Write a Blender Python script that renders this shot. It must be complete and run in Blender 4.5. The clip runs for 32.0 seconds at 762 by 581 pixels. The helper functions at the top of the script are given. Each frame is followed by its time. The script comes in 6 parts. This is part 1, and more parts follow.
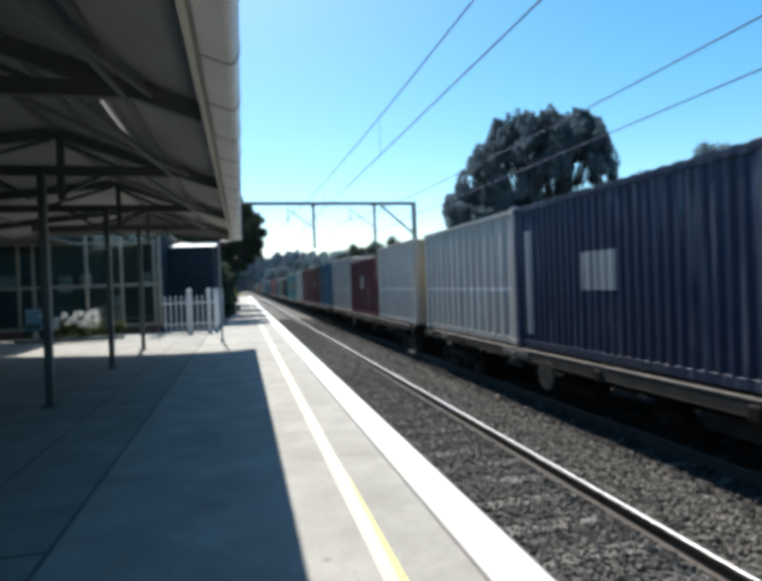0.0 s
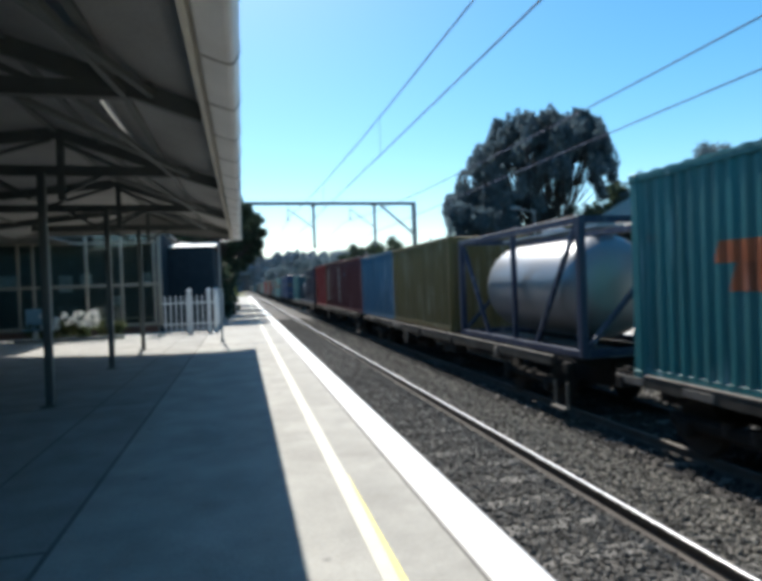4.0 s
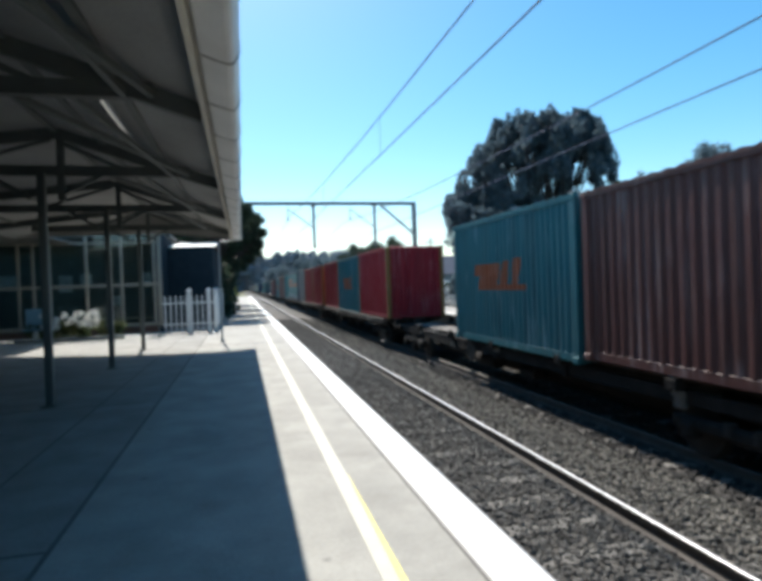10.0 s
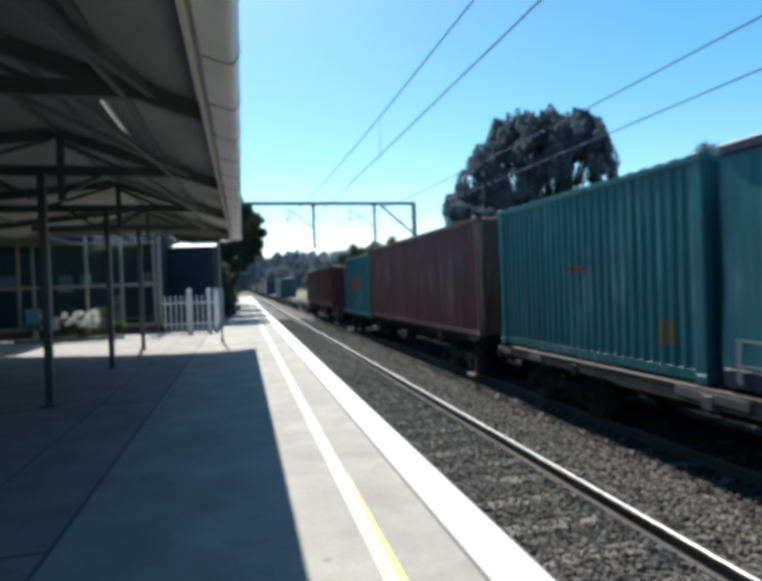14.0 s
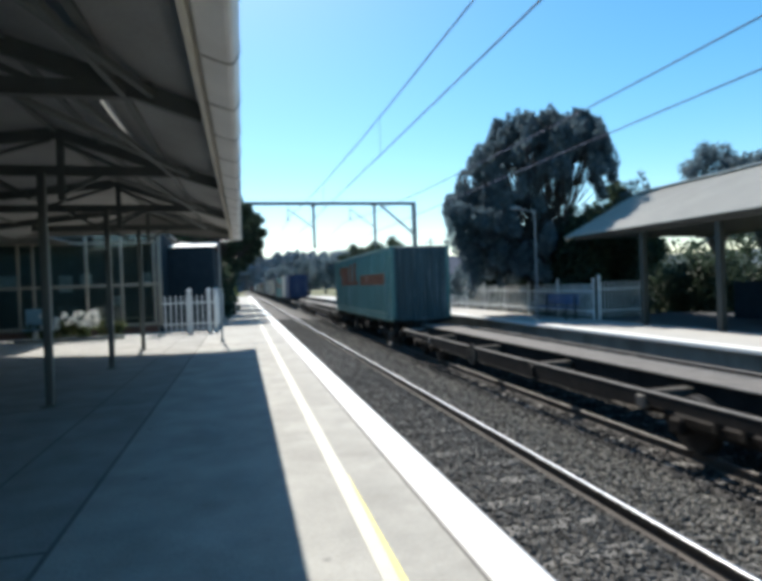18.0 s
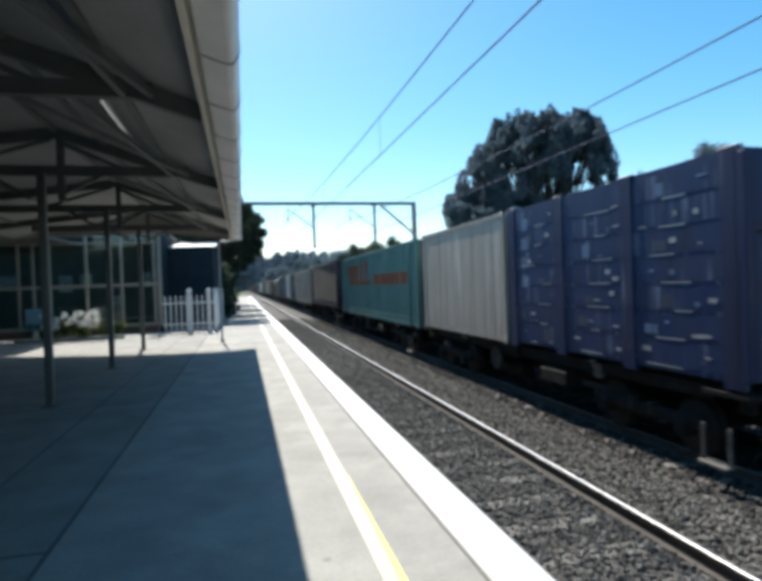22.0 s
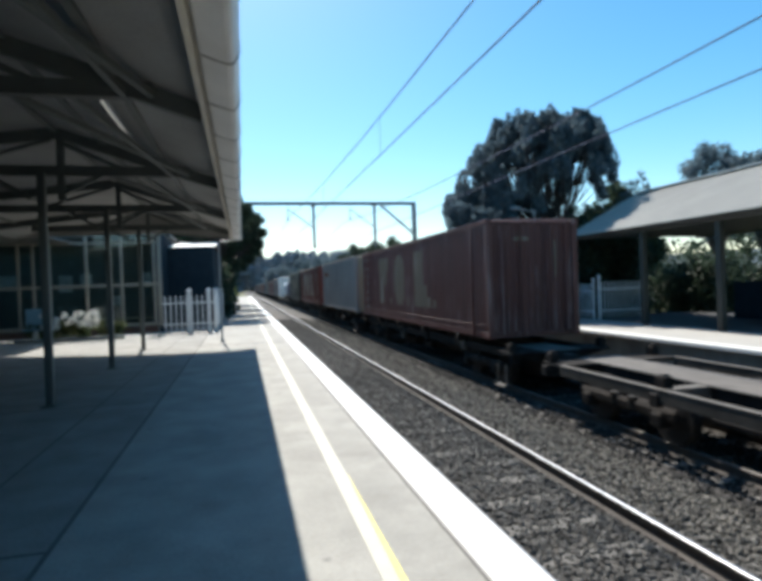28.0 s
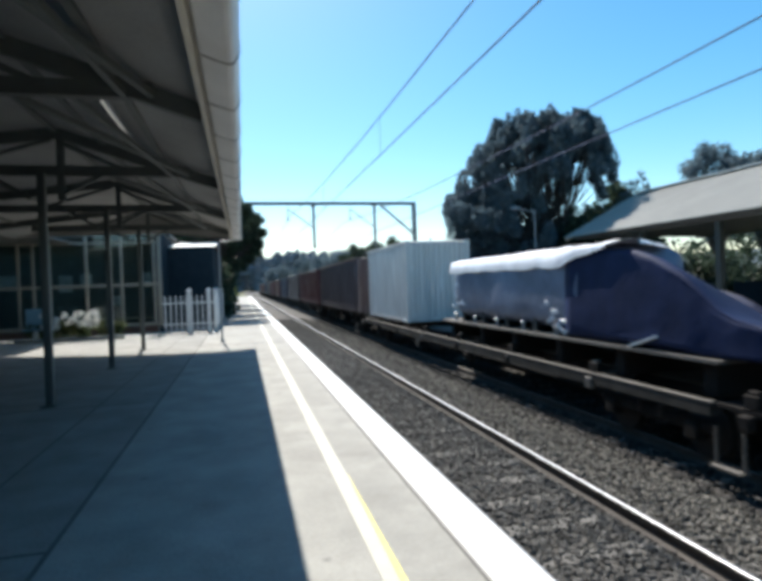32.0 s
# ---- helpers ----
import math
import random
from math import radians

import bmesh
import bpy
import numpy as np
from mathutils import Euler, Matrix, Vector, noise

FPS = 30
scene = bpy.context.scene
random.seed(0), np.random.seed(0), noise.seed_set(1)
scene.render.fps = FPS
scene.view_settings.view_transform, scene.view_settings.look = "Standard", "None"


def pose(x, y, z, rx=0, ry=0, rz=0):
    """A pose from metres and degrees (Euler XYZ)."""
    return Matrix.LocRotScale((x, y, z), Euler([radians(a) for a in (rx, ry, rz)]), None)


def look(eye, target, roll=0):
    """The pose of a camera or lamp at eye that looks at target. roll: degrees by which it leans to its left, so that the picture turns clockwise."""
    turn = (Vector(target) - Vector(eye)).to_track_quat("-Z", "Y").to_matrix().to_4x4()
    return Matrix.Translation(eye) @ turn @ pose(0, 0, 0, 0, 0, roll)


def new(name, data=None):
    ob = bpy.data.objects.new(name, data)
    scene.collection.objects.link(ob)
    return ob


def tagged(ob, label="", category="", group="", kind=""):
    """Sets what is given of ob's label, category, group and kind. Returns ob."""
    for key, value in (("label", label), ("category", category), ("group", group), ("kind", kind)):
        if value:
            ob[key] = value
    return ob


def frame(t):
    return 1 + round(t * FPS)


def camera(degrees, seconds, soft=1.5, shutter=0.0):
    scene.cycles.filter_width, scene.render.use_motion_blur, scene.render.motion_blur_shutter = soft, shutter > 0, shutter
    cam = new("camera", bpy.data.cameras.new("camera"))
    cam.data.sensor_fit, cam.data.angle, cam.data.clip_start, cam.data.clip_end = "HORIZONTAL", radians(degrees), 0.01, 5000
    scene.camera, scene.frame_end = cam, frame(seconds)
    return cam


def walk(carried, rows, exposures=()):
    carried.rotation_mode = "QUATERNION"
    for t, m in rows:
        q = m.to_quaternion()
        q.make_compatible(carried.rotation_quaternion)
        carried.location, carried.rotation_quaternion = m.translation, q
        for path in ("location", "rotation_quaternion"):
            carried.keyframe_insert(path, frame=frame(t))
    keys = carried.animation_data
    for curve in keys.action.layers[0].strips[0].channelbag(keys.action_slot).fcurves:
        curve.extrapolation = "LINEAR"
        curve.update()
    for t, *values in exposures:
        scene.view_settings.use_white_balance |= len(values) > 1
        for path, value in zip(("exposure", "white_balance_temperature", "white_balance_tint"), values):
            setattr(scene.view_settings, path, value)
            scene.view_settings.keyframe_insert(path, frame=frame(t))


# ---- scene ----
EYE = Vector((0.0, 0.0, 1.675))
YAW, PITCH, LEAN = radians(13.78), radians(-0.70), -2.06
cam = camera(67.87, 32.0, soft=4.8, shutter=0.12)
AIM = look(EYE, EYE + Vector((math.sin(YAW) * math.cos(PITCH), math.cos(YAW) * math.cos(PITCH), math.sin(PITCH))), LEAN)
walk(cam, [(0, AIM), (32.0, AIM)], exposures=[(0, 0.72), (32.0, 0.72)])

# ---- light ----
SUN_TILT_Y, SUN_TILT_X = 0.90, -0.078          # the sun stands ahead, a little to one side
SUN_DIR = Vector((SUN_TILT_X, SUN_TILT_Y, 1.0)).normalized()
world = bpy.data.worlds.new("sky")
scene.world = world
world.use_nodes = True
wn, wl = world.node_tree.nodes, world.node_tree.links
sky = wn.new("ShaderNodeTexSky")
sky.sky_type = "NISHITA"
sky.sun_disc = False
sky.sun_elevation = math.asin(SUN_DIR.z)
sky.sun_rotation = math.atan2(SUN_DIR.x, SUN_DIR.y)
sky.air_density, sky.dust_density, sky.ozone_density = 1.0, 0.4, 2.0
deep = wn.new("ShaderNodeHueSaturation")          # a clear, deep cyan-blue summer sky
deep.inputs["Hue"].default_value, deep.inputs["Saturation"].default_value = 0.486, 1.36
wl.new(sky.outputs[0], deep.inputs["Color"])
wl.new(deep.outputs[0], wn["Background"].inputs[0])
wn["Background"].inputs[1].default_value = 0.110
sun = new("sun", bpy.data.lights.new("sun", "SUN"))
sun.data.energy, sun.data.angle, sun.data.color = 5.0, radians(0.53), (1.0, 0.95, 0.87)
sun.matrix_world = look(SUN_DIR * 50, (0, 0, 0))

# ---- materials ----
MATS = {}


def mat(name, col, rough=0.6, metal=0.0, vary=0.25, scale=3.0, bump=0.0, fine=40.0, dirt=None, dirt_amount=0.3, per_object=0.0, stretch=(1, 1, 1), spec=0.5, island=0.0, spots=0.0):
    """A painted or natural surface: base colour with blotches at one scale, grain at a finer one, optional dirt and relief."""
    if name in MATS:
        return MATS[name]
    m = bpy.data.materials.new(name)
    m.use_nodes = True
    n, l = m.node_tree.nodes, m.node_tree.links
    b = n["Principled BSDF"]
    co = n.new("ShaderNodeTexCoord")
    mp = n.new("ShaderNodeMapping")
    mp.inputs["Scale"].default_value = stretch
    l.new(co.outputs["Object"], mp.inputs[0])
    big = n.new("ShaderNodeTexNoise")
    big.inputs["Scale"].default_value, big.inputs["Detail"].default_value = scale, 5
    small = n.new("ShaderNodeTexNoise")
    small.inputs["Scale"].default_value, small.inputs["Detail"].default_value = fine, 3
    l.new(mp.outputs[0], big.inputs["Vector"])
    l.new(mp.outputs[0], small.inputs["Vector"])
    add = n.new("ShaderNodeMath")
    add.operation = "MULTIPLY_ADD"
    l.new(small.outputs[0], add.inputs[0])
    add.inputs[1].default_value = 0.5
    l.new(big.outputs[0], add.inputs[2])
    ramp = n.new("ShaderNodeValToRGB")
    ramp.color_ramp.elements[0].position, ramp.color_ramp.elements[1].position = 0.45, 1.05
    lo = [max(0.0, c * (1 - vary)) for c in col[:3]]
    hi = [min(1.0, c * (1 + vary)) for c in col[:3]]
    ramp.color_ramp.elements[0].color, ramp.color_ramp.elements[1].color = (*lo, 1), (*hi, 1)
    l.new(add.outputs[0], ramp.inputs[0])
    out = ramp.outputs[0]
    if per_object or island:
        info = n.new("ShaderNodeNewGeometry" if island else "ShaderNodeObjectInfo")
        per_object = per_object or island
        hsv = n.new("ShaderNodeHueSaturation")
        mr = n.new("ShaderNodeMapRange")
        mr.inputs[3].default_value, mr.inputs[4].default_value = 1 - per_object, 1 + per_object
        l.new(info.outputs["Random Per Island" if island else "Random"], mr.inputs[0])
        l.new(mr.outputs[0], hsv.inputs["Value"])
        l.new(out, hsv.inputs["Color"])
        out = hsv.outputs[0]
    if dirt:
        dn = n.new("ShaderNodeTexNoise")
        dn.inputs["Scale"].default_value, dn.inputs["Detail"].default_value, dn.inputs["Roughness"].default_value = scale * 0.6, 8, 0.7
        l.new(mp.outputs[0], dn.inputs["Vector"])
        dr = n.new("ShaderNodeMapRange")
        dr.inputs[1].default_value, dr.inputs[2].default_value = 0.48, 0.75
        dr.inputs[4].default_value = dirt_amount * 2
        l.new(dn.outputs[0], dr.inputs[0])
        mix = n.new("ShaderNodeMix")
        mix.data_type = "RGBA"
        l.new(dr.outputs[0], mix.inputs["Factor"])
        l.new(out, mix.inputs[6])
        mix.inputs[7].default_value = (*dirt, 1)
        out = mix.outputs[2]
    if spots:
        vo = n.new("ShaderNodeTexVoronoi")
        vo.inputs["Scale"].default_value = spots
        l.new(mp.outputs[0], vo.inputs["Vector"])
        sr = n.new("ShaderNodeMapRange")
        sr.inputs[1].default_value, sr.inputs[2].default_value, sr.inputs[3].default_value, sr.inputs[4].default_value = 0.02, 0.075, 0.7, 0.0
        l.new(vo.outputs["Distance"], sr.inputs[0])
        sm = n.new("ShaderNodeMix")
        sm.data_type = "RGBA"
        l.new(sr.outputs[0], sm.inputs["Factor"])
        l.new(out, sm.inputs[6])
        sm.inputs[7].default_value = (*[c * 0.35 for c in col[:3]], 1)
        out = sm.outputs[2]
    l.new(out, b.inputs["Base Color"])
    b.inputs["Roughness"].default_value, b.inputs["Metallic"].default_value = rough, metal
    b.inputs["Specular IOR Level"].default_value = spec
    if bump:
        bp = n.new("ShaderNodeBump")
        bp.inputs["Strength"].default_value, bp.inputs["Distance"].default_value = min(1.0, bump), 0.02
        l.new(small.outputs[0], bp.inputs["Height"])
        l.new(bp.outputs[0], b.inputs["Normal"])
    MATS[name] = m
    return m


def glow(name, col, strength):
    m = bpy.data.materials.new(name)
    m.use_nodes = True
    b = m.node_tree.nodes["Principled BSDF"]
    b.inputs["Base Color"].default_value = (*col, 1)
    b.inputs["Emission Color"].default_value, b.inputs["Emission Strength"].default_value = (*col, 1), strength
    return m


def glass(name, tint=(0.8, 0.9, 0.88), rough=0.03):
    m = bpy.data.materials.new(name)
    m.use_nodes = True
    b = m.node_tree.nodes["Principled BSDF"]
    b.inputs["Base Color"].default_value = (*tint, 1)
    b.inputs["Transmission Weight"].default_value, b.inputs["Roughness"].default_value, b.inputs["IOR"].default_value = 1.0, rough, 1.45
    return m


# Set darker than the edge bay's concrete to deepen the canopy's shade.
CONCRETE = mat("concrete", (0.238, 0.234, 0.218), 0.85, vary=0.24, scale=1.7, bump=0.35, fine=34, dirt=(0.165, 0.158, 0.145), dirt_amount=0.5, spots=1.7)
CONCRETE_SUNLIT = mat("sunlit concrete", (0.305, 0.298, 0.272), 0.85, vary=0.22, scale=1.7, bump=0.35, fine=34, dirt=(0.21, 0.20, 0.18), dirt_amount=0.45, spots=1.7)
EDGE_WHITE = mat("white line paint", (0.70, 0.70, 0.68), 0.6, vary=0.05, scale=2, bump=0.15, dirt=(0.5, 0.5, 0.48), dirt_amount=0.12)
LINE_YELLOW = mat("yellow line paint", (0.80, 0.70, 0.16), 0.6, vary=0.1, scale=3, bump=0.2, dirt=(0.72, 0.70, 0.60), dirt_amount=0.4)
JOINT = mat("joint filler", (0.12, 0.115, 0.11), 0.9, vary=0.2)
# Darker, upright-blotched concrete for the far platform wall.
CONCRETE_DULL = mat("dull blotched concrete", (0.16, 0.165, 0.15), 0.9, vary=0.3, scale=1.2, bump=0.3, dirt=(0.07, 0.07, 0.062), dirt_amount=0.5, stretch=(1, 1, 0.4))
BALLAST = mat("ballast bed", (0.08, 0.074, 0.068), 0.95, vary=0.5, scale=6, bump=1.0, fine=22)
STONE = mat("ballast stone", (0.112, 0.104, 0.090), 0.9, vary=0.4, scale=9, bump=0.4, island=0.95)
STONE_DULL = mat("dull ballast stone", (0.094, 0.089, 0.081), 0.9, vary=0.35, scale=9, bump=0.4, island=0.6)
RAIL_TOP = mat("polished rail steel", (0.52, 0.53, 0.54), 0.36, metal=0.9, vary=0.08, scale=2)
RAIL_WORN = mat("duller rail steel", (0.14, 0.13, 0.12), 0.6, metal=0.3, vary=0.15, scale=2)
CONCRETE_PALE = mat("pale concrete", (0.38, 0.37, 0.345), 0.85, vary=0.1, scale=0.7, bump=0.2, fine=60, dirt=(0.3, 0.29, 0.27), dirt_amount=0.15)
RAIL_RUST = mat("rusty rail web", (0.065, 0.055, 0.048), 0.85, vary=0.3, scale=5, bump=0.3)
SLEEPER = mat("concrete sleeper", (0.15, 0.142, 0.13), 0.9, vary=0.2, scale=4, bump=0.3)
STEEL_DARK = mat("dark painted steel", (0.10, 0.10, 0.095), 0.55, vary=0.2, scale=3, bump=0.1)
STEEL_GREEN = mat("grey green painted steel", (0.10, 0.11, 0.104), 0.5, vary=0.15, scale=3, bump=0.1)
GALV = mat("galvanised steel", (0.34, 0.37, 0.40), 0.5, metal=0.5, vary=0.15, scale=4)
CREAM = mat("cream painted timber", (0.52, 0.50, 0.43), 0.6, vary=0.12, scale=3, bump=0.1)
FRAME_PAINT = mat("dull window frame paint", (0.28, 0.262, 0.22), 0.6, vary=0.15, scale=3, bump=0.1)
SHADE_BALLAST = mat("ballast darkened for shade", (0.034, 0.031, 0.028), 0.9, vary=0.4, scale=6, bump=0.4, island=0.4)
WHITE = mat("white painted metal", (0.74, 0.75, 0.74), 0.5, vary=0.07, scale=3, bump=0.05)
GUTTER = mat("white gutter paint", (0.70, 0.70, 0.69), 0.45, vary=0.08, scale=2, dirt=(0.42, 0.40, 0.36), dirt_amount=0.15)
CEILING = mat("grey ceiling sheet", (0.28, 0.278, 0.268), 0.7, vary=0.25, scale=0.8, bump=0.1)
ROOF_SHEET = mat("zinc roof sheet", (0.25, 0.246, 0.225), 0.65, metal=0.0, vary=0.1, scale=1.2)
DARK = mat("deep green wall paint", (0.020, 0.032, 0.042), 0.85, vary=0.2, spec=0.1)
WAGON_BROWN = mat("wagon frame paint", (0.017, 0.015, 0.014), 0.9, vary=0.35, scale=3, bump=0.2, dirt=(0.05, 0.04, 0.033), dirt_amount=0.25, spec=0.2)
WAGON_DUST = mat("dusty wagon deck", (0.115, 0.105, 0.095), 0.85, vary=0.3, scale=3, bump=0.2)
SILL = mat("worn sill paint", (0.048, 0.043, 0.037), 0.85, vary=0.4, scale=2.5, bump=0.2, dirt=(0.10, 0.09, 0.08), dirt_amount=0.35, spec=0.2)
WHEEL = mat("wheel steel", (0.026, 0.023, 0.021), 0.8, metal=0.2, vary=0.3, scale=6)
def leafy(m, share=0.35):
    """Lets a share of the light pass through the leaves."""
    n, l = m.node_tree.nodes, m.node_tree.links
    b, o = n["Principled BSDF"], n["Material Output"]
    tr, mx = n.new("ShaderNodeBsdfTranslucent"), n.new("ShaderNodeMixShader")
    l.new(b.inputs["Base Color"].links[0].from_socket, tr.inputs[0])
    mx.inputs[0].default_value = share
    l.new(b.outputs[0], mx.inputs[1])
    l.new(tr.outputs[0], mx.inputs[2])
    l.new(mx.outputs[0], o.inputs[0])
    return m


LEAF = mat("leaf", (0.075, 0.095, 0.038), 0.6, spec=0.25, vary=0.5, scale=0.8, fine=5, island=0.35)
# The blue in this leaf colour stands for haze before the trees.
LEAF_HAZE = mat("grey leaf with haze tint", (0.105, 0.15, 0.18), 0.6, spec=0.25, vary=0.4, scale=0.8, fine=5, island=0.35)
LEAF_DARK = mat("dark leaf", (0.042, 0.064, 0.042), 0.65, spec=0.2, vary=0.5, scale=0.8, fine=5, island=0.35)
for leaf_mat in (LEAF, LEAF_HAZE, LEAF_DARK):
    leafy(leaf_mat, 0.5 if leaf_mat is LEAF_HAZE else 0.35)
BARK = mat("bark", (0.04, 0.037, 0.036), 0.9, vary=0.4, scale=4, bump=0.6, stretch=(1, 1, 0.3))
GRASS = mat("dry grass ground", (0.11, 0.115, 0.05), 0.95, vary=0.5, scale=0.4, bump=0.5, fine=8)
# Slight blue in the hill's base colour stands for distance haze.
HILL = mat("distant bush", (0.035, 0.055, 0.06), 0.95, vary=0.5, scale=0.02, bump=0.3, fine=0.3)
GANTRY = mat("weathered gantry steel", (0.10, 0.12, 0.14), 0.6, metal=0.2, vary=0.2, scale=3)
LINE_WORN = mat("worn pale line paint", (0.46, 0.445, 0.375), 0.65, vary=0.1, scale=3, bump=0.2, dirt=(0.45, 0.44, 0.40), dirt_amount=0.3)
# Floor colour darkened to stand for the shade under the far shelter.
SHADED_FLOOR = mat("floor darkened for shade", (0.07, 0.07, 0.072), 0.9, vary=0.2, scale=1, bump=0.3)
GLASS = glass("window glass", (0.64, 0.74, 0.72))
TUBE = glow("lamp tube", (1.0, 0.98, 0.92), 0.12)


# ---- mesh helpers ----
def mesh_of(bm, name, smooth=False):
    me = bpy.data.meshes.new(name)
    bm.to_mesh(me)
    bm.free()
    if smooth:
        for p in me.polygons:
            p.use_smooth = True
    return me


def part(name, bm, material, parent=None, label="", at=None, smooth=False):
    """Links a bmesh (or a mesh that is shared) as one mesh object under a thing or a part."""
    me = bm if isinstance(bm, bpy.types.Mesh) else mesh_of(bm, name, smooth)
    ob = new(name, me)
    if material:
        if len(me.materials) == 0:
            me.materials.append(material)
        if me.materials[0] is not material:
            ob.material_slots[0].link = "OBJECT"
            ob.material_slots[0].material = material
    if parent:
        ob.parent = parent
    if at is not None:
        ob.matrix_basis = at if isinstance(at, Matrix) else Matrix.Translation(at)
    if label:
        tagged(ob, label)
    return ob


def thing(name, at, label, category, group="", kind=""):
    ob = new(name)
    ob.empty_display_size = 0.2
    ob.matrix_basis = at if isinstance(at, Matrix) else Matrix.Translation(at)
    return tagged(ob, label, category, group, kind)


def box(x0, y0, z0, x1, y1, z1, bevel=0.0, bm=None):
    bm = bm or bmesh.new()
    m = Matrix.LocRotScale(((x0 + x1) / 2, (y0 + y1) / 2, (z0 + z1) / 2), None, (abs(x1 - x0), abs(y1 - y0), abs(z1 - z0)))
    r = bmesh.ops.create_cube(bm, size=1, matrix=m)
    if bevel:
        edges = list({e for v in r["verts"] for e in v.link_edges})
        bmesh.ops.bevel(bm, geom=edges, offset=bevel, segments=1, affect="EDGES", profile=0.5)
    return bm


def bar(a, b, w, h=None, bm=None):
    """A square bar from a to b."""
    bm = bm or bmesh.new()
    a, b = Vector(a), Vector(b)
    d = b - a
    up = Vector((0, 0, 1)) if abs(d.normalized().z) < 0.95 else Vector((0, 1, 0))
    z = d.normalized()
    x = z.cross(up).normalized()
    y = x.cross(z)
    rot = Matrix((x, y, z)).transposed().to_4x4()
    m = Matrix.Translation((a + b) / 2) @ rot @ Matrix.Diagonal((w, h or w, d.length, 1))
    bmesh.ops.create_cube(bm, size=1, matrix=m)
    return bm


def rod(a, b, r, seg=10, bm=None, r2=None):
    bm = bm or bmesh.new()
    a, b = Vector(a), Vector(b)
    d = b - a
    m = Matrix.Translation((a + b) / 2) @ d.to_track_quat("Z", "Y").to_matrix().to_4x4()
    bmesh.ops.create_cone(bm, cap_ends=True, segments=seg, radius1=r, radius2=r if r2 is None else r2, depth=d.length, matrix=m)
    return bm


def prism(profile, y0, y1, bm=None):
    """Sweeps a closed outline of (x, z) along y."""
    bm = bm or bmesh.new()
    a = [bm.verts.new((x, y0, z)) for x, z in profile]
    b = [bm.verts.new((x, y1, z)) for x, z in profile]
    k = len(profile)
    for i in range(k):
        bm.faces.new((a[i], a[(i + 1) % k], b[(i + 1) % k], b[i]))
    bm.faces.new(a[::-1])
    bm.faces.new(b)
    bmesh.ops.recalc_face_normals(bm, faces=bm.faces)
    return bm


def turned(profile, seg=16, bm=None, axis="Z"):
    """A body of revolution from (radius, height) pairs."""
    bm = bm or bmesh.new()
    rings = []
    for r, h in profile:
        ring = []
        for i in range(seg):
            a = 2 * math.pi * i / seg
            p = (r * math.cos(a), r * math.sin(a), h)
            ring.append(bm.verts.new(p if axis == "Z" else (p[2], p[0], p[1]) if axis == "X" else (p[0], p[2], p[1])))
        rings.append(ring)
    for a, b in zip(rings, rings[1:]):
        for i in range(seg):
            bm.faces.new((a[i], a[(i + 1) % seg], b[(i + 1) % seg], b[i]))
    bm.faces.new(rings[0][::-1])
    bm.faces.new(rings[-1])
    bmesh.ops.recalc_face_normals(bm, faces=bm.faces)
    return bm

# ---- ground, tracks and platforms ----
RAIL_Z, FREIGHT_Z, EDGE_X, FAR_X = -0.76, -0.86, 1.62, 10.25
TRACKS = (3.098, 6.90)
bed, low_bed = -0.945, -1.035          # the freight track lies a little lower


def sheet(name, x0, x1, y0, y1, z, nx, ny, rough, material, label, category, seed=0):
    bm = bmesh.new()
    rows = []
    for j in range(ny + 1):
        y = y0 + (y1 - y0) * (j / ny)
        row = []
        for i in range(nx + 1):
            x = x0 + (x1 - x0) * i / nx
            row.append(bm.verts.new((x, y, z + rough * noise.noise((x * 1.7 + seed, y * 1.7, 0.0)))))
        rows.append(row)
    for j in range(ny):
        for i in range(nx):
            bm.faces.new((rows[j][i], rows[j][i + 1], rows[j + 1][i + 1], rows[j + 1][i]))
    ob = part(name, bm, material)
    return tagged(ob, label, category, kind="structure")


sheet("ground", -1500, 1500, -300, 2600, -1.35, 24, 24, 0.0, GRASS, "dry grass ground that reaches the horizon", "ground")
tagged(part("ballast_bed", prism([(1.3, -1.3), (1.3, bed), (4.55, bed), (5.25, low_bed), (9.2, low_bed), (10.4, -1.22), (10.4, -1.3)], -40, 420), BALLAST),
       "grey crushed-stone ballast bed under both tracks", "ballast", kind="structure")
# Dark strip that paints in the shade under the passing train.
tagged(part("oily_bed", box(5.5, -40, low_bed - 0.02, 8.4, 420, low_bed + 0.006), SHADE_BALLAST), "dark strip of ballast that stands for the shade under the train", "ballast", kind="structure")


def rail_bm():
    prof = [(-0.07, -0.16), (0.07, -0.16), (0.07, -0.148), (0.012, -0.125), (0.012, -0.045), (0.035, -0.035),
            (0.035, -0.006), (0.028, 0.0), (-0.028, 0.0), (-0.035, -0.006), (-0.035, -0.035), (-0.012, -0.045), (-0.012, -0.125), (-0.07, -0.148)]
    return prism(prof, -40, 420)


for tx in TRACKS:
    for side in (-0.7525, 0.7525):
        r = tagged(part("rail", rail_bm(), RAIL_RUST, at=(tx + side, 0, RAIL_Z if tx < 5 else FREIGHT_Z)), "rust-brown steel rail with a polished running head", "rail", "running rails", "structure")
        part("railhead", prism([(-0.024, -0.002), (-0.018, 0.0028), (-0.009, 0.0052), (0.0, 0.006), (0.009, 0.0052), (0.018, 0.0028), (0.024, -0.002)], -40, 420), RAIL_TOP if tx < 5 else RAIL_WORN, r, "polished bright rail head")
sl = mesh_of(box(-1.25, -0.12, -0.21, 1.25, 0.12, -0.0, 0.02), "sleeper")
